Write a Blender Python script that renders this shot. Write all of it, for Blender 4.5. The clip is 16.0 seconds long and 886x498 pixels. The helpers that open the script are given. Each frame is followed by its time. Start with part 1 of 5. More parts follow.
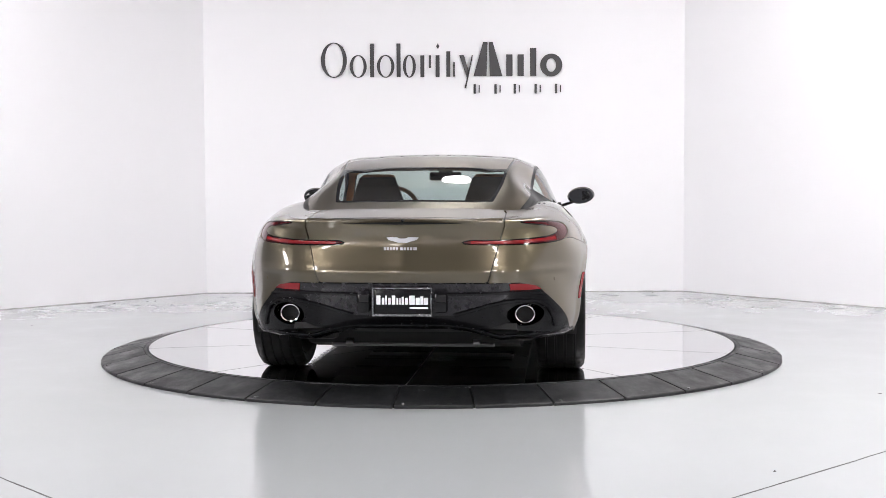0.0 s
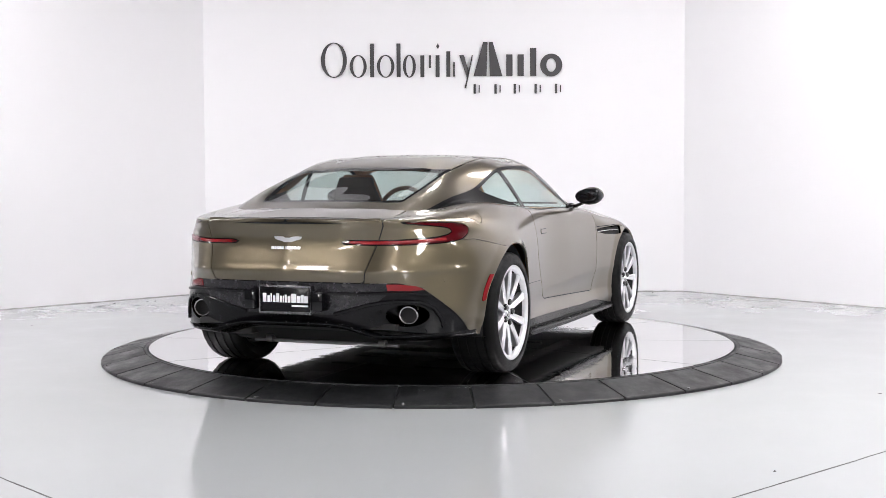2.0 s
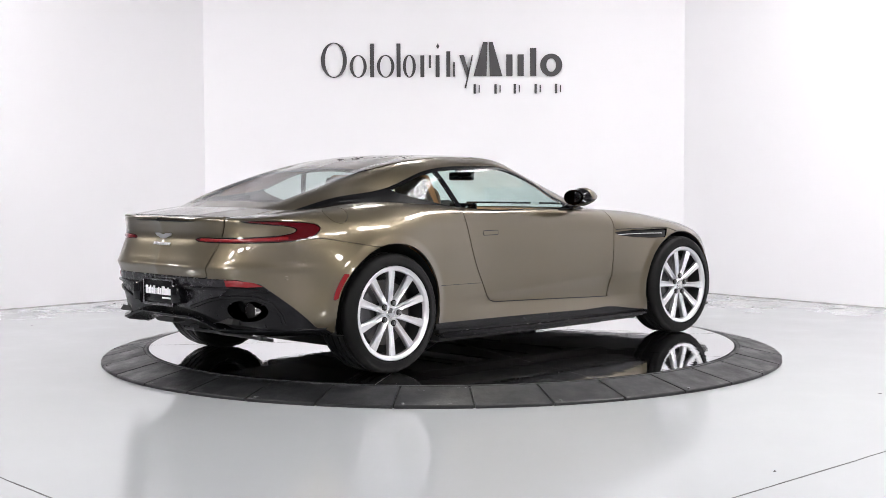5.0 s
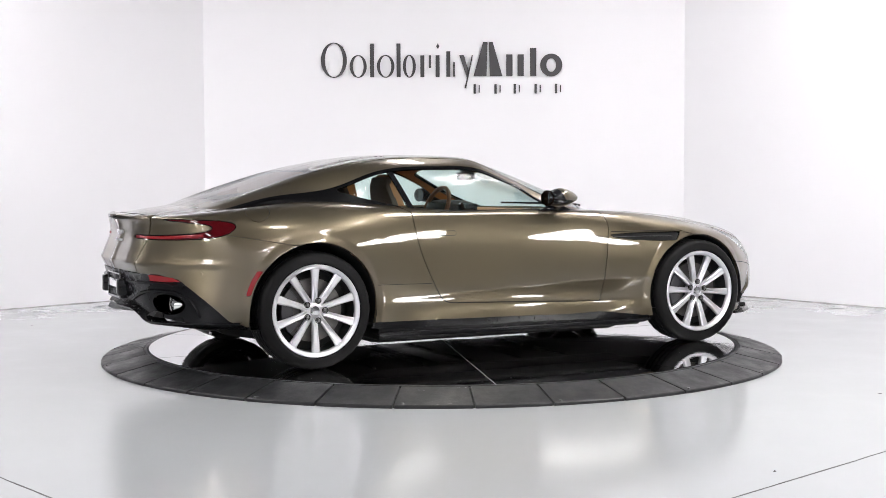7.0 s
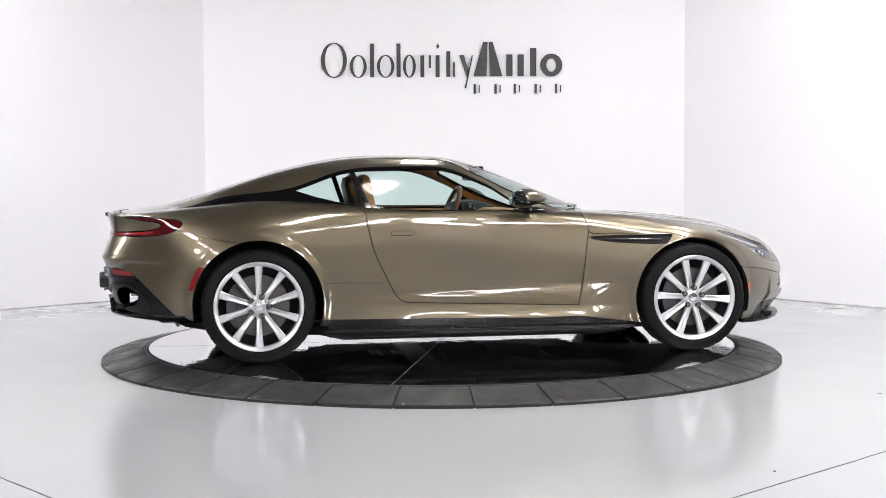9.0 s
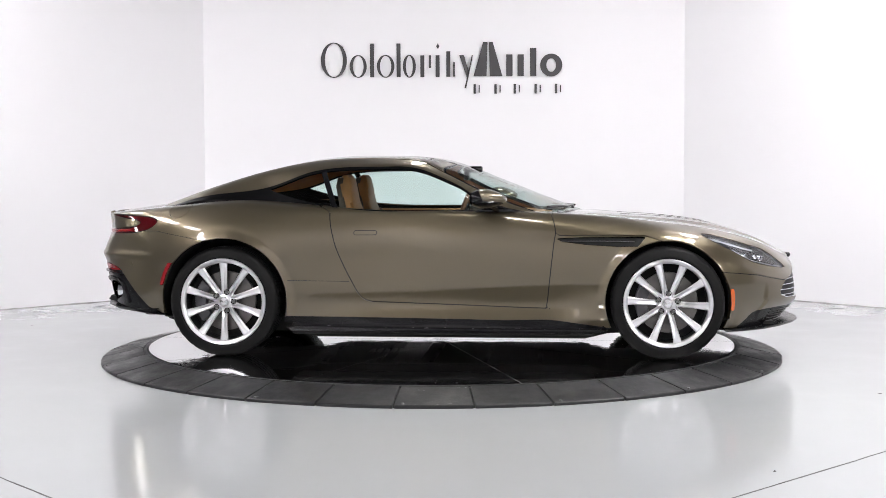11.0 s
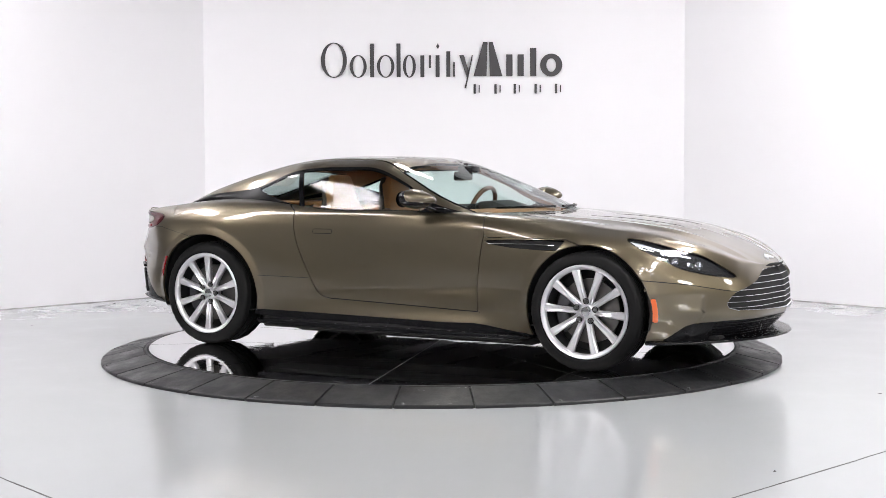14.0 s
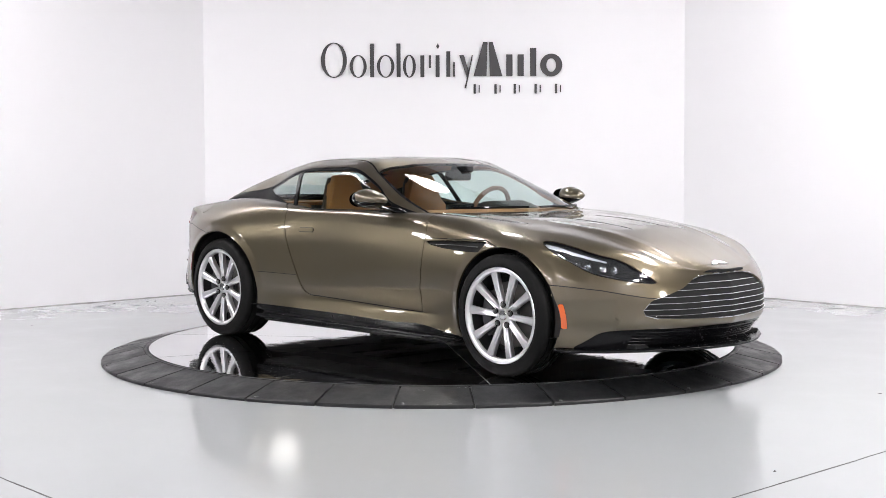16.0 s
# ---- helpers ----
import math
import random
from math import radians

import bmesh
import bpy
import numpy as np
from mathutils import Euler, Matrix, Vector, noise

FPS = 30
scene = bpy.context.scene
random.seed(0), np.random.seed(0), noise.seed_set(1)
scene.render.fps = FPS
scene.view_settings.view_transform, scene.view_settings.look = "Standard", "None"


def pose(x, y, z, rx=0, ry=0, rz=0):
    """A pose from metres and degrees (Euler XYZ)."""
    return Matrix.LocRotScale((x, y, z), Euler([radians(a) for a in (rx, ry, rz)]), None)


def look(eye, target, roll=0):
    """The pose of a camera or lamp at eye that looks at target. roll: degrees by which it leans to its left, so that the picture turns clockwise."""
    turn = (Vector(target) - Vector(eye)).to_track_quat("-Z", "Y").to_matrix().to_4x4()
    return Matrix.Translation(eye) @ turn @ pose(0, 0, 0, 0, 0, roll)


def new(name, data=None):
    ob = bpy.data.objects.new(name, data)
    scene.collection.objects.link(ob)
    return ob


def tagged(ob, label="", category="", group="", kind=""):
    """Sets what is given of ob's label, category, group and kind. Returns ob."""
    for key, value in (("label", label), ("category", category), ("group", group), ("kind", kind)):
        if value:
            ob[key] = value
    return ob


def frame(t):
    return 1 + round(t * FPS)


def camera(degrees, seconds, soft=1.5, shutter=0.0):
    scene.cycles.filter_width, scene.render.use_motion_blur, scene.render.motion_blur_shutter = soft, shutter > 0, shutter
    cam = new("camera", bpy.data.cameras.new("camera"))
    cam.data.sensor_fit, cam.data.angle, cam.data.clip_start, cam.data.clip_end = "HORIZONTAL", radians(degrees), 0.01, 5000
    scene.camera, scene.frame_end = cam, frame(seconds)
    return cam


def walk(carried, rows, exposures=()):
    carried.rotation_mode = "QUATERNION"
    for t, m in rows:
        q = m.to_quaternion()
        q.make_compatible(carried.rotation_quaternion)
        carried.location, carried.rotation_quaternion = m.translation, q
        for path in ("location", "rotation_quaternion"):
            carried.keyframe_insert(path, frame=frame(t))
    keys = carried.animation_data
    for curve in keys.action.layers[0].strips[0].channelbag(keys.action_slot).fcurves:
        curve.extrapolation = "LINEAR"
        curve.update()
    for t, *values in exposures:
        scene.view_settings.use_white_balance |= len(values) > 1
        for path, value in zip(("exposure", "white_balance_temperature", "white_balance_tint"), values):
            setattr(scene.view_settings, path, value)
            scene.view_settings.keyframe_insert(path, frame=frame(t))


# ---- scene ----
cam = camera(37.77, 16.0, soft=0.6)
EYE = (0.0262, -9.075, 1.2157)


def camera_pose():
    a, p = radians(-0.0912), radians(3.1631)
    way = Vector((math.sin(a) * math.cos(p), math.cos(a) * math.cos(p), -math.sin(p)))
    return look(EYE, Vector(EYE) + way, -0.2463)


walk(cam, [(0.0, camera_pose()), (16.0, camera_pose())], [(0.0, 0.0), (16.0, 0.0)])

# turning angle of the turntable, seconds and degrees
TURN = [(0, 84.56), (1, 75.99), (2, 68.10), (3, 60.37), (4, 52.24), (5.2, 41.97), (6.5, 30.77), (7.7, 20.82),
        (9, 10.30), (10.2, 0.92), (11.5, -9.07), (12.5, -16.79), (13.5, -25.01), (14.5, -33.64), (15.2, -39.58), (16, -46.27)]
DISC_Z = 0.0784
CAR_X, CAR_Y = 1.3075, 0.0145      # turning axis in the car's own space

# ---- light ----
world = bpy.data.worlds.new("world")
scene.world = world
world.use_nodes = True
world.node_tree.nodes["Background"].inputs[0].default_value = (0.9, 0.92, 1.0, 1)
world.node_tree.nodes["Background"].inputs[1].default_value = 0.0


# ---- materials ----
def mat(name, color, rough=0.5, metal=0.0, coat=0.0, var=0.0, scale=8.0, bump=0.0, bump_scale=200.0, rvar=0.0, spec=0.5, coat_rough=0.03, coat_ior=1.5, shuffle=False):
    m = bpy.data.materials.new(name)
    m.use_nodes = True
    nt = m.node_tree
    b = nt.nodes["Principled BSDF"]
    b.inputs["Base Color"].default_value = (*color, 1)
    b.inputs["Roughness"].default_value = rough
    b.inputs["Metallic"].default_value = metal
    b.inputs["Coat Weight"].default_value = coat
    b.inputs["Coat Roughness"].default_value = coat_rough
    b.inputs["Specular IOR Level"].default_value = spec
    b.inputs["Coat IOR"].default_value = coat_ior
    tc = nt.nodes.new("ShaderNodeTexCoord")
    place = tc.outputs["Object"]
    if shuffle:
        oi, add = nt.nodes.new("ShaderNodeObjectInfo"), nt.nodes.new("ShaderNodeVectorMath")
        add.operation = "MULTIPLY_ADD"
        add.inputs[1].default_value = (1, 1, 1)
        mul = nt.nodes.new("ShaderNodeMath")
        mul.operation = "MULTIPLY"
        mul.inputs[1].default_value = 60
        nt.links.new(oi.outputs["Random"], mul.inputs[0])
        nt.links.new(place, add.inputs[0])
        nt.links.new(mul.outputs[0], add.inputs[2])
        place = add.outputs[0]
    if var or rvar:
        n = nt.nodes.new("ShaderNodeTexNoise")
        n.inputs["Scale"].default_value = scale
        n.inputs["Detail"].default_value = 8
        n.inputs["Roughness"].default_value = 0.65
        nt.links.new(place, n.inputs["Vector"])
    if var:
        mix = nt.nodes.new("ShaderNodeMix")
        mix.data_type = "RGBA"
        mix.inputs[6].default_value = (*[c * (1 - var) for c in color], 1)
        mix.inputs[7].default_value = (*[min(1, c * (1 + var)) for c in color], 1)
        nt.links.new(n.outputs["Fac"], mix.inputs[0])
        nt.links.new(mix.outputs[2], b.inputs["Base Color"])
    if rvar:
        mr = nt.nodes.new("ShaderNodeMapRange")
        mr.inputs[1].default_value, mr.inputs[2].default_value = 0.3, 0.7
        mr.inputs[3].default_value, mr.inputs[4].default_value = max(0, rough - rvar), rough + rvar
        nt.links.new(n.outputs["Fac"], mr.inputs[0])
        nt.links.new(mr.outputs[0], b.inputs["Roughness"])
    if bump:
        n2 = nt.nodes.new("ShaderNodeTexNoise")
        n2.inputs["Scale"].default_value = bump_scale
        n2.inputs["Detail"].default_value = 3
        nt.links.new(place, n2.inputs["Vector"])
        bp = nt.nodes.new("ShaderNodeBump")
        bp.inputs["Strength"].default_value = bump
        bp.inputs["Distance"].default_value = 0.002
        nt.links.new(n2.outputs["Fac"], bp.inputs["Height"])
        nt.links.new(bp.outputs[0], b.inputs["Normal"])
    return m


def glass_mat(name, tint, ior=1.5, rough=0.0):
    m = bpy.data.materials.new(name)
    m.use_nodes = True
    nt = m.node_tree
    nt.nodes.remove(nt.nodes["Principled BSDF"])
    tr, gl, mx, fr, pw, mr = (nt.nodes.new(k) for k in ("ShaderNodeBsdfTransparent", "ShaderNodeBsdfGlossy", "ShaderNodeMixShader", "ShaderNodeLayerWeight", "ShaderNodeMath", "ShaderNodeMapRange"))
    tr.inputs[0].default_value = (*tint, 1)
    gl.inputs["Roughness"].default_value = rough
    fr.inputs[0].default_value = 0.5
    pw.operation = "POWER"
    pw.inputs[1].default_value = 4.5
    mr.inputs[3].default_value, mr.inputs[4].default_value = ((ior - 1) / (ior + 1)) ** 2 * 2, 1.0
    nt.links.new(fr.outputs["Facing"], pw.inputs[0])
    nt.links.new(pw.outputs[0], mr.inputs[0])
    nt.links.new(mr.outputs[0], mx.inputs[0])
    nt.links.new(tr.outputs[0], mx.inputs[1])
    nt.links.new(gl.outputs[0], mx.inputs[2])
    nt.links.new(mx.outputs[0], nt.nodes["Material Output"].inputs[0])
    return m


def glow_mat(name, color, strength):
    m = bpy.data.materials.new(name)
    m.use_nodes = True
    b = m.node_tree.nodes["Principled BSDF"]
    b.inputs["Base Color"].default_value = (0.8, 0.8, 0.8, 1)
    b.inputs["Emission Color"].default_value = (*color, 1)
    b.inputs["Emission Strength"].default_value = strength
    return m


M_PAINT = mat("bronze_paint", (0.134, 0.111, 0.071), 0.34, 0.90, 1.0, 0.06, 700.0, coat_rough=0.0, coat_ior=1.6)
M_BLACK = mat("gloss_black", (0.005, 0.005, 0.006), 0.06, 0.0, 0.0, 0.1, 20, spec=0.35)
M_SATIN = mat("satin_black_plastic", (0.005, 0.005, 0.006), 0.24, 0.0, 0.0, 0.15, 30, 0.0, 600, 0.05, 0.22)
M_BUMPER = mat("satin_bumper_black", (0.013, 0.0115, 0.015), 0.26, 0.0, 0.0, 0.15, 30, 0.04, 500, 0.05, 0.5)
M_TRIM = mat("black_window_trim", (0.003, 0.003, 0.0035), 0.30, 0.0, 0.0, 0.15, 30, spec=0.06)
# Near-black for black parts, and for shade in gaps, slots and openings.
M_DARK = mat("black_and_shade", (0.006, 0.006, 0.006), 0.8)
M_RUBBER = mat("tyre_rubber", (0.006, 0.006, 0.006), 0.5, 0.0, 0.0, 0.25, 25, 0.3, 300, 0.1, 0.13)
M_ALLOY = mat("silver_alloy", (0.76, 0.76, 0.78), 0.30, 0.82, 0.5, 0.03, 40)
M_CHROME = mat("chrome", (0.82, 0.82, 0.83), 0.07, 1.0)
M_IRON = mat("brake_iron", (0.12, 0.115, 0.11), 0.42, 0.8, 0.0, 0.15, 60)
# Shade between the spokes is put into this dark barrel colour.
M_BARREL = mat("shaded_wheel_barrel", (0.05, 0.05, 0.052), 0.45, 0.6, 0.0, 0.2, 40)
M_CALIPER = mat("caliper_grey", (0.05, 0.05, 0.055), 0.4, 0.2)
M_RED = mat("tail_lens_red", (0.060, 0.002, 0.004), 0.05, 0.0, 0.0, 0.35, 90, 0.0, 200, 0.0, 0.35)
M_REDREF = mat("red_reflector", (0.20, 0.004, 0.007), 0.22, 0.0, 0.2, 0.15, 300)
M_AMBER = mat("amber_reflector", (0.75, 0.13, 0.02), 0.18, 0.0, 1.0, 0.15, 300)
M_TAN = mat("tan_leather", (0.36, 0.150, 0.048), 0.5, 0.0, 0.0, 0.12, 12, 0.3, 250)
M_SADDLE = mat("saddle_brown_leather", (0.16, 0.075, 0.04), 0.5, 0.0, 0.0, 0.15, 12, 0.3, 250)
M_COCOA = mat("cocoa_leather", (0.045, 0.024, 0.015), 0.5, 0.0, 0.0, 0.15, 12, 0.3, 250)
M_CABIN = mat("dark_trim", (0.03, 0.028, 0.027), 0.6, 0.0, 0.0, 0.2, 20, 0.2, 300)
M_GLASS = glass_mat("car_glass", (0.80, 0.90, 0.875), 1.24)
M_REARGLASS = glass_mat("rear_glass", (0.70, 0.78, 0.76))
M_LAMPGLASS = glass_mat("lamp_glass", (0.93, 0.95, 0.97))
# The mirror's dark reflection is put into its base colour.
M_MIRROR = mat("dark_mirror", (0.05, 0.052, 0.055), 0.03, 1.0)
# Speckled dark reflections are put into this chrome's mottled colour.
M_MOTTLED = mat("mottled_chrome", (0.33, 0.33, 0.34), 0.16, 1.0, 0.0, 0.9, 70, 0.5, 90, 0.12)
M_LENS = mat("projector_lens", (0.30, 0.31, 0.33), 0.04, 0.9, 0.5)
M_LED = mat("led_lens", (0.8, 0.82, 0.85), 0.15, 0.3, 1.0)
M_WALL = mat("white_wall_paint", (0.86, 0.855, 0.87), 0.6, 0.0, 0.0, 0.012, 1.2, 0.06, 120)
M_CEIL = mat("dark_grey_ceiling", (0.16, 0.16, 0.165), 0.8, 0.0, 0.0, 0.08, 2)
M_FARWALL = mat("dark_grey_wall", (0.11, 0.11, 0.115), 0.7, 0.0, 0.0, 0.08, 2)
M_SIGN = mat("charcoal_sign_paint", (0.045, 0.042, 0.045), 0.5, 0.0, 0.0, 0.1, 10)
M_DISC = mat("mirror_plate", (0.78, 0.78, 0.79), 0.035, 1.0, 0.0, 0.04, 6, 0.35, 9, rvar=0.02)
M_RAMP = mat("black_ramp_rubber", (0.013, 0.0135, 0.0145), 0.45, 0.0, 0.0, 0.75, 5, 0.35, 150, 0.18, 0.34, shuffle=True)
M_FLOOR = mat("grey_epoxy_floor", (0.405, 0.42, 0.43), 0.12, 0.0, 0.0, 0.02, 1.5, 0.02, 40, 0.04)
M_SEALANT = mat("grey_sealant", (0.30, 0.295, 0.29), 0.8, 0.0, 0.0, 0.4, 8)
M_JOINT = mat("floor_joint", (0.05, 0.05, 0.05), 0.8, var=0.4, scale=15)
M_SOFT = glow_mat("softbox_glow", (1.0, 0.98, 0.96), 40.0)
M_STRIP = [glow_mat("ceiling_light_glow", (1.01, 0.968, 1.0), k) for k in (44.5, 41.0)]
M_GREYMETAL = mat("grey_metal", (0.2, 0.2, 0.2), 0.4, 0.8)


# ---- mesh helpers ----
def link(name, verts, faces, material, parent=None, label="", smooth=False, normals=None):
    me = bpy.data.meshes.new(name)
    me.from_pydata([tuple(v) for v in verts], [], [tuple(f) for f in faces])
    me.materials.append(material)
    if smooth or normals is not None:
        me.polygons.foreach_set("use_smooth", [True] * len(me.polygons))
    if normals is not None:
        me.normals_split_custom_set_from_vertices([tuple(n) for n in normals])
    me.update()
    ob = new(name, me)
    if parent is not None:
        ob.parent = parent
    if label:
        ob["label"] = label
    return ob


def part(name, bm, material, parent=None, label="", smooth=True, sharp=35):
    me = bpy.data.meshes.new(name)
    bm.normal_update()
    for e in bm.edges:
        if len(e.link_faces) == 2 and e.calc_face_angle(0) > radians(sharp):
            e.smooth = False
    for f in bm.faces:
        f.smooth = smooth
    bm.to_mesh(me)
    bm.free()
    me.materials.append(material)
    ob = new(name, me)
    if parent is not None:
        ob.parent = parent
    if label:
        ob["label"] = label
    return ob


def box_bm(x0, x1, y0, y1, z0, z1, bevel=0.0, seg=2):
    bm = bmesh.new()
    bmesh.ops.create_cube(bm, size=1.0)
    for v in bm.verts:
        v.co = Vector((x0 if v.co.x < 0 else x1, y0 if v.co.y < 0 else y1, z0 if v.co.z < 0 else z1))
    if bevel:
        bmesh.ops.bevel(bm, geom=bm.edges[:], offset=bevel, segments=seg, affect="EDGES", profile=0.5)
    return bm


def xform(bm, m):
    bmesh.ops.transform(bm, matrix=m, verts=bm.verts[:])
    return bm


def prism_bm(outline, axis_from, axis_to, place, bevel=0.0):
    """Extrudes a 2D outline; place(a, b, c) gives the 3D point."""
    bm = bmesh.new()
    lo = [bm.verts.new(place(a, b, axis_from)) for a, b in outline]
    hi = [bm.verts.new(place(a, b, axis_to)) for a, b in outline]
    n = len(outline)
    bm.faces.new(lo[::-1])
    bm.faces.new(hi)
    for i in range(n):
        bm.faces.new((lo[i], lo[(i + 1) % n], hi[(i + 1) % n], hi[i]))
    bmesh.ops.recalc_face_normals(bm, faces=bm.faces[:])
    if bevel:
        bmesh.ops.bevel(bm, geom=bm.edges[:], offset=bevel, segments=2, affect="EDGES", profile=0.5)
    return bm


def lathe_bm(profile, seg, axis="y", closed=False):
    """Profile of (radius, along) turned about an axis."""
    bm = bmesh.new()
    rings = []
    for k in range(seg):
        a = 2 * math.pi * k / seg
        c, s = math.cos(a), math.sin(a)
        rings.append([bm.verts.new((r * c, w, r * s) if axis == "y" else (r * c, r * s, w)) for r, w in profile])
    n = len(profile)
    for k in range(seg):
        p, q = rings[k], rings[(k + 1) % seg]
        for i in range(n if closed else n - 1):
            j = (i + 1) % n
            bm.faces.new((p[i], p[j], q[j], q[i]))
    bmesh.ops.recalc_face_normals(bm, faces=bm.faces[:])
    return bm


def tube_bm(points, radius, seg=10, flat=1.0, cap=True):
    """A round or flattened bar along a polyline."""
    pts = [Vector(p) for p in points]
    bm = bmesh.new()
    rings = []
    for i, p in enumerate(pts):
        d = (pts[min(i + 1, len(pts) - 1)] - pts[max(i - 1, 0)]).normalized()
        side = d.cross(Vector((0, 0, 1)))
        side = side.normalized() if side.length > 1e-4 else Vector((1, 0, 0))
        up = side.cross(d).normalized()
        rings.append([bm.verts.new(p + radius * (math.cos(t) * side + flat * math.sin(t) * up)) for t in [2 * math.pi * k / seg for k in range(seg)]])
    for a, b in zip(rings, rings[1:]):
        for k in range(seg):
            bm.faces.new((a[k], a[(k + 1) % seg], b[(k + 1) % seg], b[k]))
    if cap:
        bm.faces.new(rings[0][::-1])
        bm.faces.new(rings[-1])
    bmesh.ops.recalc_face_normals(bm, faces=bm.faces[:])
    return bm


# ---- room ----
def build_room():
    zc = 4.6
    bm = box_bm(-9, 9, -15, 8, -0.2, 0.0)
    tagged(part("floor", bm, M_FLOOR, smooth=False), "light grey glossy epoxy showroom floor", "floor", kind="structure")
    plan = [("wall_north", (-2.50, 4.60), (2.55, 4.62)), ("wall_north_west", (-5.0, 2.04), (-2.50, 4.60)), ("wall_north_east", (2.55, 4.62), (7.75, -1.84)),
            ("wall_west_return", (-7.6, 2.04), (-5.0, 2.04)), ("wall_west", (-7.6, -13.5), (-7.6, 2.04)), ("wall_east", (7.75, -1.84), (7.75, -13.5)), ("wall_south", (7.75, -13.5), (-7.6, -13.5))]
    for name, a, b in plan:
        a, b = Vector((*a, 0)), Vector((*b, 0))
        d = (b - a).normalized()
        n = Vector((-d.y, d.x, 0)) * 0.15
        bm = bmesh.new()
        lo = [bm.verts.new(p) for p in (a, b, b + n, a + n)]
        hi = [bm.verts.new(p + Vector((0, 0, zc))) for p in (a, b, b + n, a + n)]
        bm.faces.new(lo)
        bm.faces.new(hi)
        for i in range(4):
            bm.faces.new((lo[i], lo[(i + 1) % 4], hi[(i + 1) % 4], hi[i]))
        bmesh.ops.recalc_face_normals(bm, faces=bm.faces[:])
        # Side walls out of view, kept dark so the car's flanks reflect little.
        far = name in ("wall_west", "wall_east", "wall_west_return")
        tagged(part(name, bm, M_FARWALL if far else M_WALL, smooth=False), "plain dark grey wall closing unseen side of room" if far else "smooth white painted studio wall", "wall", kind="structure")
    for name, a, b in plan[:3]:
        a, b = Vector((*a, 0)), Vector((*b, 0))
        n = Vector((b.y - a.y, a.x - b.x, 0)).normalized()
        bm = bmesh.new()
        rows = []
        steps = 80
        for k in range(steps + 1):
            p = a.lerp(b, k / steps)
            h, w = random.uniform(.004, .009), random.uniform(.004, .010)
            rows.append([bm.verts.new(p + n * q + Vector((0, 0, z))) for q, z in ((-.002, h), (.002, h), (w, .0015), (w, -.002))])
        for p, q in zip(rows, rows[1:]):
            for j in range(3):
                bm.faces.new((p[j], p[j + 1], q[j + 1], q[j]))
        bmesh.ops.recalc_face_normals(bm, faces=bm.faces[:])
        tagged(part("baseboard", bm, M_SEALANT, smooth=False), "thin grey sealant line at foot of wall", "sealant", kind="structure")
    bm = box_bm(-9, 9, -15, 8, zc, zc + 0.15)
    tagged(part("ceiling", bm, M_CEIL, smooth=False), "plain dark grey ceiling", "ceiling", kind="structure")
    # saw-cut joints in the floor, filled with dark sealant
    for a, b in (((-4.49, -0.86), (-0.15, -5.67)), ((-0.15, -5.441), (5.6, 0.06))):
        a, b = Vector((*a, 0)), Vector((*b, 0))
        d = (b - a).normalized()
        n = Vector((-d.y, d.x, 0))
        steps = 60
        bm = bmesh.new()
        rows = []
        for k in range(steps + 1):
            p = a.lerp(b, k / steps) + n * random.uniform(-0.0025, 0.0025)
            w = random.uniform(0.0038, 0.0062)
            rows.append([bm.verts.new(p + n * w * s + Vector((0, 0, h))) for s, h in ((-1, -0.003), (-0.7, 0.0012), (0.7, 0.0012), (1, -0.003))])
        for p, q in zip(rows, rows[1:]):
            for j in range(3):
                bm.faces.new((p[j], p[j + 1], q[j + 1], q[j]))
        bmesh.ops.recalc_face_normals(bm, faces=bm.faces[:])
        tagged(part("floor_joint", bm, M_JOINT, smooth=False), "thin dark saw-cut joint in grey floor", "floor joint", kind="structure")


def build_debris():
    """A few paint chips and crumbs that lie on the floor."""
    verts, faces = [], []
    spots = [(-2.93, 3.72), (-2.86, 3.75), (1.38, -3.80), (2.45, -1.9), (-3.4, 1.6), (2.6, 2.9), (-3.2, 3.5), (2.2, 4.45)]
    for x, y in spots:
        n = len(verts)
        r = random.uniform(.008, .018)
        ring = [(x + r * random.uniform(.6, 1.2) * math.cos(a), y + r * random.uniform(.4, .9) * math.sin(a), 0.001) for a in [2 * math.pi * k / 7 for k in range(7)]]
        verts += ring + [(x, y, random.uniform(.004, .008))]
        faces += [(n + k, n + (k + 1) % 7, n + 7) for k in range(7)]
    tagged(link("debris", verts, faces, M_JOINT), "small dark crumbs scattered on grey floor", "debris", kind="stuff")


# ---- turntable ----
RAMP_OUT, RAMP_IN, DISC_R = 2.322, 2.045, 2.012


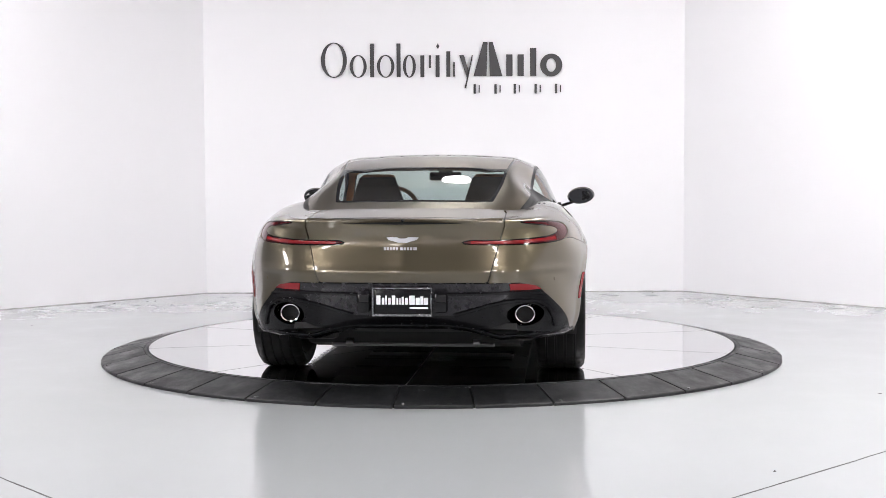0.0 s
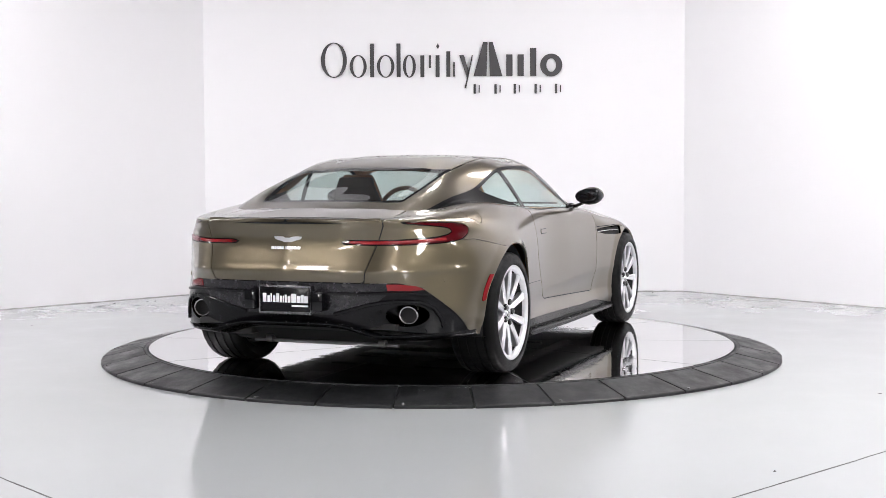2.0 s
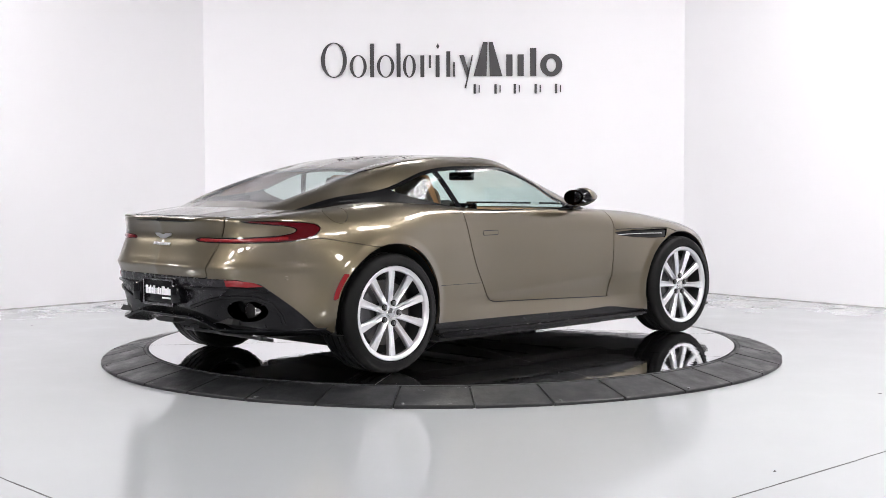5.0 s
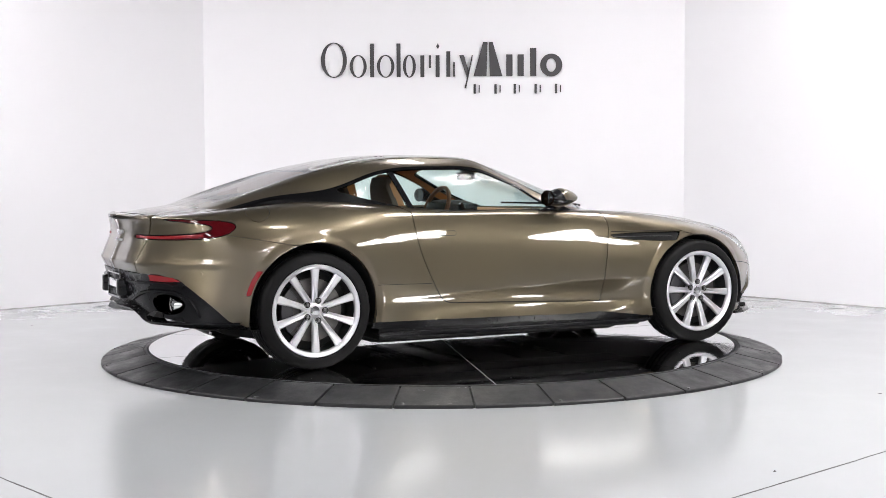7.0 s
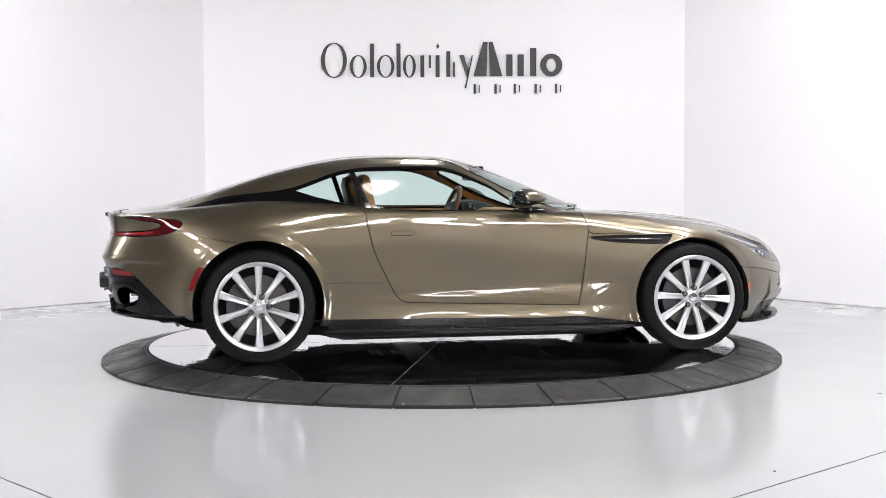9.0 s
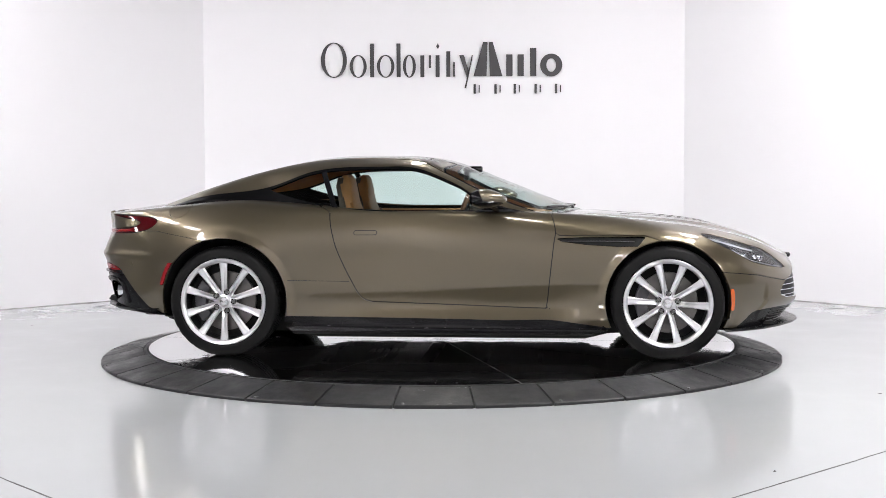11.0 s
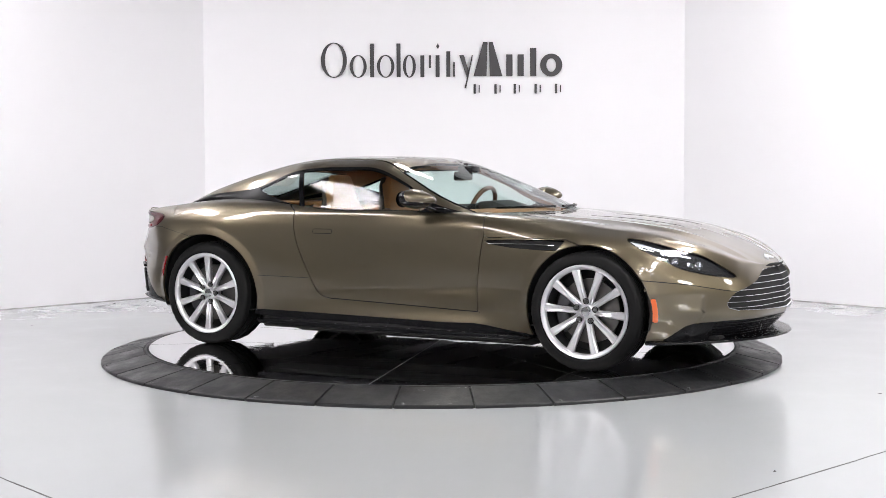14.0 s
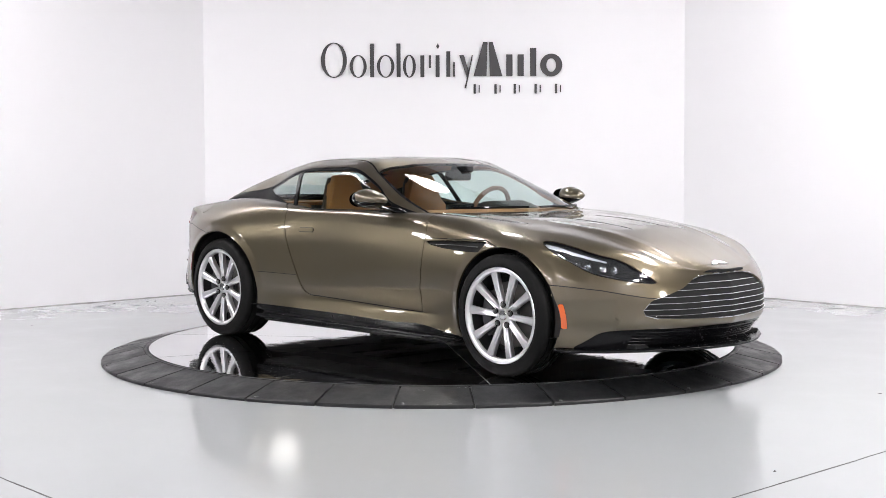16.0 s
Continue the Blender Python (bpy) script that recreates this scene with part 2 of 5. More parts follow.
def build_ramp():
    base = tagged(new("turntable_ramp"), "ring of black rubber ramp tiles round turntable", "ramp")
    n = 34
    step = 2 * math.pi / n
    phase = radians(-90 - 6.2)
    sub = 6
    prof = [(RAMP_OUT, 0.0), (RAMP_OUT, 0.014), (RAMP_OUT - 0.006, 0.019), (2.20, 0.044), (RAMP_IN + 0.006, DISC_Z - 0.003), (RAMP_IN, DISC_Z - 0.006), (RAMP_IN, 0.0)]
    gap = 0.013
    verts, faces = [], []
    for k in range(sub + 1):
        for r, z in prof:
            a0, a1 = gap / r / 2, step - gap / r / 2
            a = a0 + (a1 - a0) * k / sub
            verts.append((r * math.cos(a), r * math.sin(a), z))
    m = len(prof)
    for k in range(sub):
        for j in range(m - 1):
            faces.append((k * m + j, k * m + j + 1, (k + 1) * m + j + 1, (k + 1) * m + j))
    faces += [tuple(range(m))[::-1], tuple(sub * m + j for j in range(m))]
    tile = link("ramp_tile", verts, [f[::-1] for f in faces], M_RAMP, base)
    tile.rotation_euler = (0, 0, phase)
    for i in range(1, n):
        ob = new("ramp_tile", tile.data)
        ob.parent = base
        ob.rotation_euler = (0, 0, phase + i * step)
        ob.location = (0, 0, random.uniform(-0.0008, 0.0004))
    # dark bed under the tiles and the fixed rim inside them
    bed = lathe_bm([(RAMP_OUT - 0.01, 0.001), (2.2, 0.036), (RAMP_IN + 0.01, DISC_Z - 0.014)], 96, "z")
    part("ramp_bed", bed, M_DARK, base)
    rim = lathe_bm([(RAMP_IN - 0.002, 0.0), (RAMP_IN - 0.002, DISC_Z - 0.004), (RAMP_IN - 0.004, DISC_Z - 0.001), (RAMP_IN - 0.022, DISC_Z - 0.001), (RAMP_IN - 0.024, DISC_Z - 0.004), (RAMP_IN - 0.024, 0.0)], 128, "z")
    part("inner_rim", rim, M_RAMP, base, "thin black steel inner rim")
    # pale scuffs where rubber has chipped at tile edges
    verts, faces = [], []
    for x, y in [(-.118, -2.10), (-.09, -2.11), (.10, -2.07), (.136, -2.065), (.16, -2.068), (.05, -2.30), (-.13, -2.312), (-.02, -2.306), (1.12, -1.96), (-1.0, -2.06)]:
        rad = math.hypot(x, y)
        z = np.interp(rad, [2.045, 2.2, 2.316], [DISC_Z - .003, .044, .019])
        k0, r = len(verts), random.uniform(.006, .014)
        verts += [(x + r * random.uniform(.5, 1.5) * math.cos(q), y + r * random.uniform(.3, .7) * math.sin(q), z + .0012) for q in [2 * math.pi * m / 7 for m in range(7)]] + [(x, y, z + .002)]
        faces += [(k0 + m, k0 + (m + 1) % 7, k0 + 7) for m in range(7)]
    scuffs = link("scuff", verts, faces, M_FLOOR, base, "pale chipped scuffs on rubber")
    scuffs["kind"] = "stuff"
    # small plastic plugs, scuffed pale, at some tile corners
    for i in range(0, n, 2):
        a = phase + i * step + radians(1.2)
        bm = bmesh.new()
        bmesh.ops.create_cone(bm, cap_ends=True, segments=10, radius1=0.009, radius2=0.008, depth=0.006)
        xform(bm, Matrix.Translation((2.30 * math.cos(a), 2.30 * math.sin(a), 0.024)))
        part("plug", bm, M_GREYMETAL, base)


def build_turntable():
    base = tagged(new("turntable"), "round turntable of polished mirror plates with thin seams", "turntable")
    # ten wedges of plate with thin seams between them, over a round body
    g = 0.0035
    n = 10
    outline = []
    for k in range(25):
        a = 2 * math.pi / n * k / 24
        x, y = DISC_R * math.cos(a), DISC_R * math.sin(a)
        outline.append((x, y))
    half = math.pi / n
    tip = g / math.sin(half)
    shift = Vector((math.cos(half), math.sin(half))) * tip
    poly = [(shift.x, shift.y)] + [(x + (shift.x * .0), y) for x, y in outline]
    # both straight edges are set back by half the seam
    poly[1] = (DISC_R, g)
    a = 2 * half
    poly[-1] = (DISC_R * math.cos(a) + g * math.sin(a), DISC_R * math.sin(a) - g * math.cos(a))
    wedge = part("plate", prism_bm(poly, DISC_Z - 0.008, DISC_Z, lambda a, b, c: (a, b, c)), M_DISC, base, smooth=False)
    for k in range(1, n):
        ob = new("plate", wedge.data)
        ob.parent = base
        ob.rotation_euler = (0, 0, 2 * math.pi * k / n)
    part("platform", lathe_bm([(0.0, 0.01), (DISC_R - 0.005, 0.01), (DISC_R - 0.005, DISC_Z - 0.0085), (0.0, DISC_Z - 0.0085)], 96, "z"), M_SEALANT, base, "grey platform under plates")
    return base


# ---- wall sign: plain rings, bars and slabs of its size and weight ----
def build_sign():
    base = tagged(new("wall_sign"), "charcoal wall sign of plain rings and bars", "sign")
    base.location = (0, 4.6, 0)

    def bar(x0, x1, z0, z1):
        part("bar", box_bm(x0, x1, -0.012, 0.003, z0, z1, 0.002, 1), M_SIGN, base, smooth=False)
    ppm = 168.7

    def px(x):
        return (x - 784.9) / ppm

    def pz(y):
        return 2.631 - (y - 75) / ppm
    def ring(x0, x1, y0, y1, thick, thin):
        """A plain oval ring, heavier at its sides."""
        cx, cz = (px(x0) + px(x1)) / 2, (pz(y0) + pz(y1)) / 2
        rx, rz = (px(x1) - px(x0)) / 2, (pz(y0) - pz(y1)) / 2
        n = 40
        bm = bmesh.new()
        loops = []
        for fx, fz, d in ((1, 1, .003), (1, 1, -.012), (1 - thick / ppm / rx, 1 - thin / ppm / rz, -.012), (1 - thick / ppm / rx, 1 - thin / ppm / rz, .003)):
            loops.append([bm.verts.new((cx + rx * fx * math.cos(2 * math.pi * k / n), d, cz + rz * fz * math.sin(2 * math.pi * k / n))) for k in range(n)])
        for p, q in zip(loops, loops[1:]):
            for k in range(n):
                bm.faces.new((p[k], p[(k + 1) % n], q[(k + 1) % n], q[k]))
        bmesh.ops.recalc_face_normals(bm, faces=bm.faces[:])
        part("ring", bm, M_SIGN, base, smooth=False)

    def slab(points):
        part("slab", prism_bm([(px(x), pz(y)) for x, y in points], -.012, .003, lambda a, b, c: (a, c, b)), M_SIGN, base, smooth=False)
    for x0, x1, y0, y1 in ((571, 617, 75, 137), (622, 652, 97, 137), (670, 701, 97, 137), (716, 739, 97, 137)):
        ring(x0, x1, y0, y1, 7 if y0 < 80 else 5.5, 1.6)
    for x0, x1, y0, y1 in ((658, 665, 77, 136), (705, 712, 77, 136), (747, 754, 98, 136), (762, 766, 98, 120), (774, 781, 98, 136), (793, 800, 91, 136), (805, 808, 110, 136)):
        bar(px(x0), px(x1), pz(y1), pz(y0))
    slab([(816, 98), (824, 98), (834, 130), (829, 137)])
    slab([(838, 98), (840, 98), (828, 156), (825, 156)])
    slab([(778, 77), (781, 82), (778, 87), (775, 82)])
    slab([(841, 135), (858, 75), (866, 75), (864, 135)])
    slab([(870, 135), (868, 75), (875, 75), (892, 135)])
    for x0, x1, y0 in ((899, 910, 97), (919, 930, 97), (941, 952, 86)):
        bar(px(x0), px(x1), pz(135), pz(y0))
    ring(959, 998, 96, 136, 11, 8)
    for x in (840, 877, 911, 948, 984):
        bar(px(x + 1), px(x + 5), pz(166), pz(149))
        bar(px(x + 10), px(x + 12), pz(164), pz(151))


# ---- car body surfaces: nets of design curves, splined ----
def spline_axis(knots, pts, samples):
    """Non-uniform Catmull-Rom along axis 0 of pts at the given parameter values (0..n-1)."""
    n = len(knots)
    out = []
    for s in samples:
        i = min(int(s), n - 2)
        t = s - i
        h = knots[i + 1] - knots[i]

        def tan(j):
            if j == 0:
                return (pts[1] - pts[0]) / (knots[1] - knots[0])
            if j == n - 1:
                return (pts[-1] - pts[-2]) / (knots[-1] - knots[-2])
            a, b = knots[j] - knots[j - 1], knots[j + 1] - knots[j]
            return ((pts[j] - pts[j - 1]) / a * b + (pts[j + 1] - pts[j]) / b * a) / (a + b)
        m0, m1 = tan(i) * h, tan(i + 1) * h
        t2, t3 = t * t, t * t * t
        out.append((2 * t3 - 3 * t2 + 1) * pts[i] + (t3 - 2 * t2 + t) * m0 + (-2 * t3 + 3 * t2) * pts[i + 1] + (t3 - t2) * m1)
    return np.array(out)


class Sheet:
    """A piece of surface: points, normals, parameters (u, v) and faces."""

    def __init__(self, p, n, uv, faces):
        self.p, self.n, self.uv, self.f = p, n, uv, faces

    def split(self, fn, gap=0.0):
        """The pieces where fn > gap and where fn < -gap. fn takes points and parameters and gives distances in metres."""
        val = fn(self.p, self.uv)
        return self._keep(val - gap), self._keep(-val - gap)

    def _keep(self, val):
        P, N, U = list(self.p), list(self.n), list(self.uv)
        cut, faces = {}, []

        def mid(a, b):
            k = (a, b) if a < b else (b, a)
            if k not in cut:
                a, b = k
                t = val[a] / (val[a] - val[b])
                P.append(self.p[a] * (1 - t) + self.p[b] * t)
                n = self.n[a] * (1 - t) + self.n[b] * t
                N.append(n / (np.linalg.norm(n) + 1e-12))
                U.append(self.uv[a] * (1 - t) + self.uv[b] * t)
                cut[k] = len(P) - 1
            return cut[k]
        for f in self.f:
            s = [val[i] > 0 for i in f]
            if all(s):
                faces.append(f)
            elif any(s):
                g = []
                for k, a in enumerate(f):
                    b = f[(k + 1) % len(f)]
                    if val[a] > 0:
                        g.append(a)
                    if (val[a] > 0) != (val[b] > 0):
                        g.append(mid(a, b))
                if len(g) > 2:
                    faces.append(tuple(g))
        used = sorted({i for f in faces for i in f})
        re = {o: k for k, o in enumerate(used)}
        if not used:
            return Sheet(np.zeros((0, 3)), np.zeros((0, 3)), np.zeros((0, 2)), [])
        return Sheet(np.array([P[i] for i in used]), np.array([N[i] for i in used]), np.array([U[i] for i in used]), [tuple(re[i] for i in f) for f in faces])

    def flange(self, depth=0.012):
        """Adds rims that go inward along all open edges."""
        count = {}
        for f in self.f:
            for k, a in enumerate(f):
                b = f[(k + 1) % len(f)]
                count.setdefault((min(a, b), max(a, b)), []).append((a, b))
        P, N, F, re = list(self.p), list(self.n), list(self.f), {}
        U = list(self.uv)
        for e, dirs in count.items():
            if len(dirs) == 1:
                a, b = dirs[0]
                d = self.p[b] - self.p[a]
                if np.linalg.norm(d) < 1e-6 or (abs(self.p[a][1]) < 1e-5 and abs(self.p[b][1]) < 1e-5):
                    continue
                side = np.cross(d, self.n[a])
                side = side / (np.linalg.norm(side) + 1e-12)
                idx = []
                for i in (a, b):
                    for w in (0, 1):
                        P.append(self.p[i] - self.n[i] * depth * w)
                        N.append(side)
                        U.append(self.uv[i])
                        idx.append(len(P) - 1)
                F.append((idx[2], idx[0], idx[1], idx[3]))
        return Sheet(np.array(P), np.array(N), np.array(U), F)

    def offset(self, d):
        return Sheet(self.p - self.n * d, self.n, self.uv, self.f)

    def mirrored(self):
        k = np.array((1, -1, 1))
        return Sheet(self.p * k, self.n * k, self.uv, [f[::-1] for f in self.f])

    def joined(self, other):
        n = len(self.p)
        return Sheet(np.vstack((self.p, other.p)), np.vstack((self.n, other.n)), np.vstack((self.uv, other.uv)), list(self.f) + [tuple(i + n for i in f) for f in other.f])

    def make(self, name, material, parent, label="", both=False, depth=0.012, side=1):
        """Links the sheet with rims as a mesh; both joins it with its mirror image; side -1 is the mirror image alone."""
        s = self.flange(depth) if depth else self
        if both:
            s = s.joined(s.mirrored())
        elif side < 0:
            s = s.mirrored()
        return link(name, s.p, s.f, material, parent, label, True, s.n)


def net_sheet(net, nu, nv, shaped=None):
    """A smooth sheet through a net of points [row][column]; seen from outside the rows run forward and the columns up, on the car's left (y > 0)."""
    net = np.array(net, float)
    du = np.linalg.norm(np.diff(net, axis=0), axis=2).mean(axis=1)
    dv = np.linalg.norm(np.diff(net, axis=1), axis=2).mean(axis=0)
    ku, kv = np.concatenate(([0], np.cumsum(du))), np.concatenate(([0], np.cumsum(dv)))
    su = np.interp(np.linspace(0, ku[-1], nu), ku, np.arange(len(ku)))
    sv = np.interp(np.linspace(0, kv[-1], nv), kv, np.arange(len(kv)))
    g = spline_axis(ku, net, su)
    g = spline_axis(kv, g.transpose(1, 0, 2), sv).transpose(1, 0, 2)
    if shaped is not None:
        g = shaped(g)
    g[:, :, 1] = np.maximum(g[:, :, 1], 0)
    gu, gv = np.gradient(g, axis=0), np.gradient(g, axis=1)
    n = np.cross(gv, gu)
    ln = np.linalg.norm(n, axis=2)
    n = n / np.maximum(ln, 1e-12)[:, :, None]
    n[g[:, :, 1] < 1e-6, 1] = 0
    n = n / np.maximum(np.linalg.norm(n, axis=2), 1e-12)[:, :, None]
    uv = np.stack(np.meshgrid(su, sv, indexing="ij"), axis=2)
    faces = []
    for i in range(nu - 1):
        for j in range(nv - 1):
            a = i * nv + j
            faces.append((a, a + 1, a + nv + 1, a + nv))
    return Sheet(g.reshape(-1, 3), n.reshape(-1, 3), uv.reshape(-1, 2), faces)


def poly_dist(poly, a, b):
    """Signed distance in a plane, positive inside the polygon."""
    poly = np.array(poly, float)
    best = np.full(len(a), 1e9)
    inside = np.zeros(len(a), bool)
    for i in range(len(poly)):
        (x0, y0), (x1, y1) = poly[i - 1], poly[i]
        dx, dy = x1 - x0, y1 - y0
        t = np.clip(((a - x0) * dx + (b - y0) * dy) / (dx * dx + dy * dy + 1e-12), 0, 1)
        best = np.minimum(best, np.hypot(a - x0 - t * dx, b - y0 - t * dy))
        inside ^= ((y0 > b) != (y1 > b)) & (a < (x1 - x0) * (b - y0) / (y1 - y0 + 1e-12) + x0)
    return np.where(inside, best, -best)


def smooth_poly(pts, sub=8):
    """A closed outline rounded through its points."""
    p = np.array(pts, float)
    n = len(p)
    out = []
    for i in range(n):
        a, b, c, d = p[i - 1], p[i], p[(i + 1) % n], p[(i + 2) % n]
        for k in range(sub):
            t = k / sub
            out.append(0.5 * (2 * b + (c - a) * t + (2 * a - 5 * b + 4 * c - d) * t * t + (3 * b - a - 3 * c + d) * t ** 3))
    return np.array(out)


HUB_R, HUB_F, HUB_Z = 0.0, 2.805, 0.352

# waist levels from the bottom edge to the deck edge; points from the tail's centre round the flank to the nose
LEVELS = [
    [(-.90, 0, .335), (-.848, .55, .325), (-.655, .80, .29), (-.37, .90, .27), (0, .91, .26), (.45, .895, .215), (.9, .89, .205), (1.5, .89, .20),
     (2.1, .90, .195), (2.45, .90, .19), (2.8, .90, .2), (3.15, .88, .195), (3.36, .70, .19), (3.52, .43, .185), (3.60, 0, .183)],
    [(-.94, 0, .44), (-.872, .55, .43), (-.66, .81, .40), (-.38, .93, .37), (0, .94, .37), (.45, .902, .34), (.9, .868, .315), (1.5, .872, .305),
     (2.1, .888, .30), (2.45, .93, .32), (2.8, .93, .36), (3.15, .90, .30), (3.38, .70, .27), (3.58, .43, .26), (3.67, 0, .255)],
    [(-.968, 0, .57), (-.893, .56, .565), (-.655, .80, .545), (-.37, .94, .51), (0, .965, .5), (.45, .916, .48), (.9, .870, .46), (1.5, .875, .455),
     (2.1, .896, .46), (2.45, .925, .47), (2.8, .94, .48), (3.16, .905, .41), (3.435, .70, .35), (3.645, .43, .33), (3.73, 0, .325)],
    [(-.982, 0, .648), (-.908, .56, .648), (-.64, .80, .645), (-.37, .945, .64), (0, .977, .62), (.45, .920, .62), (.9, .868, .61), (1.5, .876, .61),
     (2.1, .898, .61), (2.45, .925, .61), (2.8, .945, .61), (3.16, .90, .53), (3.45, .69, .44), (3.655, .43, .405), (3.738, 0, .395)],
    [(-.935, 0, .79), (-.868, .54, .79), (-.655, .785, .79), (-.37, .928, .76), (0, .975, .74), (.45, .918, .75), (.9, .866, .75), (1.5, .870, .75),
     (2.1, .885, .745), (2.45, .91, .73), (2.8, .935, .72), (3.15, .885, .635), (3.455, .68, .515), (3.65, .42, .47), (3.735, 0, .455)],
    [(-.945, 0, .86), (-.872, .53, .86), (-.665, .76, .86), (-.37, .89, .855), (0, .938, .85), (.45, .898, .85), (.9, .852, .855), (1.5, .850, .855),
     (2.1, .865, .84), (2.45, .875, .81), (2.8, .885, .79), (3.14, .84, .715), (3.445, .66, .598), (3.64, .40, .545), (3.725, 0, .52)],
    [(-.962, 0, .905), (-.885, .51, .905), (-.70, .72, .912), (-.38, .80, .938), (0, .828, .962), (.45, .84, .945), (.9, .82, .925), (1.5, .815, .92),
     (2.1, .80, .90), (2.45, .78, .875), (2.8, .75, .834), (3.14, .70, .777), (3.40, .60, .702), (3.60, .38, .615), (3.69, 0, .595)],
]
CREST_X = [-.955, -.90, -.72, -.40, 0, .45, 2.1, 2.4, 2.8, 3.05, 3.22, 3.38, 3.56, 3.695]
CREST_Z = [.905, .918, .948, .99, 1.05, 1.05, .93, .900, .876, .850, .812, .756, .676, .595]

# cabin: rows from the rear glass's foot to the windscreen's foot; columns from the belt to the roof's middle
CABIN = [
    [(-.44, .63, .935), (-.47, .60, .945), (-.51, .54, .95), (-.58, .33, .958), (-.60, 0, .962)],
    [(-.2, .685, .975), (-.2, .655, 1.015), (-.2, .58, 1.055), (-.2, .35, 1.064), (-.2, 0, 1.072)],
    [(.2, .725, .962), (.22, .650, 1.065), (.2, .578, 1.145), (.2, .36, 1.190), (.2, 0, 1.202)],
    [(.55, .80, .93), (.55, .660, 1.175), (.55, .592, 1.225), (.55, .36, 1.263), (.55, 0, 1.275)],
    [(.95, .825, .91), (.95, .665, 1.20), (.95, .585, 1.245), (.95, .36, 1.28), (.95, 0, 1.29)],
    [(1.25, .82, .908), (1.25, .68, 1.18), (1.25, .61, 1.225), (1.27, .36, 1.265), (1.30, 0, 1.272)],
    [(1.48, .815, .908), (1.46, .715, 1.095), (1.40, .645, 1.160), (1.42, .39, 1.222), (1.46, 0, 1.234)],
    [(1.72, .81, .908), (1.66, .765, .980), (1.70, .715, 1.012), (1.83, .44, 1.064), (1.90, 0, 1.060)],
    [(1.98, .79, .90), (1.99, .775, .90), (2.02, .75, .90), (2.20, .42, .912), (2.29, 0, .912)],
]


def pressed(g):
    """Pressings in the panels: arch lips, the tuck along the doors' foot, the crease across the tail."""
    x, y, z = g[:, :, 0], g[:, :, 1], g[:, :, 2]
    out = np.zeros_like(x)
    low = y > .7
    for hx, r in ((HUB_R, .402), (HUB_F, .385)):
        d = np.hypot(x - hx, z - HUB_Z - .005) - r
        out += np.where(low & (z < .86), .011 * np.clip(1 - np.maximum(d, 0) / .05, 0, 1), 0)
    depth = np.interp(x, [.45, .85, 1.5, 2.15, 2.45], [0, .006, .016, .024, .018])
    crest = np.interp(x, [.8, 1.4, 2.2], [.40, .425, .465])
    foot = np.interp(x, [.8, 2.1], [.338, .312])
    fall = np.clip((crest - z) / (crest - foot), 0, 1)
    rise = np.clip((foot - z) / (foot - .245), 0, 1)
    out += np.where(low, -depth * fall * (2 - fall) * (1 - .7 * rise), 0)
    g[:, :, 1] = y + out
    ridge = np.interp(x, [2.25, 3.0, 3.6], [.54, .44, .30])
    bonnet = np.clip((x - 2.2) / .2, 0, 1) * np.clip((3.66 - x) / .15, 0, 1) * (z > np.interp(x, [2.2, 3.13, 3.6], [.86, .74, .56]))
    g[:, :, 2] = z + .007 * bonnet * np.clip(1 - np.abs(y - ridge) / .07, 0, 1)
    tail = np.clip((-.45 - x) / .15, 0, 1)
    g[:, :, 0] = x - tail * .008 * np.clip(1 - np.abs(z - .640) / .028, 0, 1)
    return g


def lower_sheet():
    net = []
    for i in range(len(LEVELS[0])):
        row = [np.array(l[i], float) for l in LEVELS]
        x, y, z = row[-1]
        zc = np.interp(x, CREST_X, CREST_Z)
        for s, k in ((0.74, 0.46), (0.46, 0.86), (0.0, 1.0)):
            row.append(np.array((x, y * s, z + (zc - z) * k)))
        net.append(row)
    return net_sheet(net, 380, 130, pressed)


def line_z(xs, zs):
    return lambda p, uv: p[:, 2] - np.interp(p[:, 0], xs, zs)




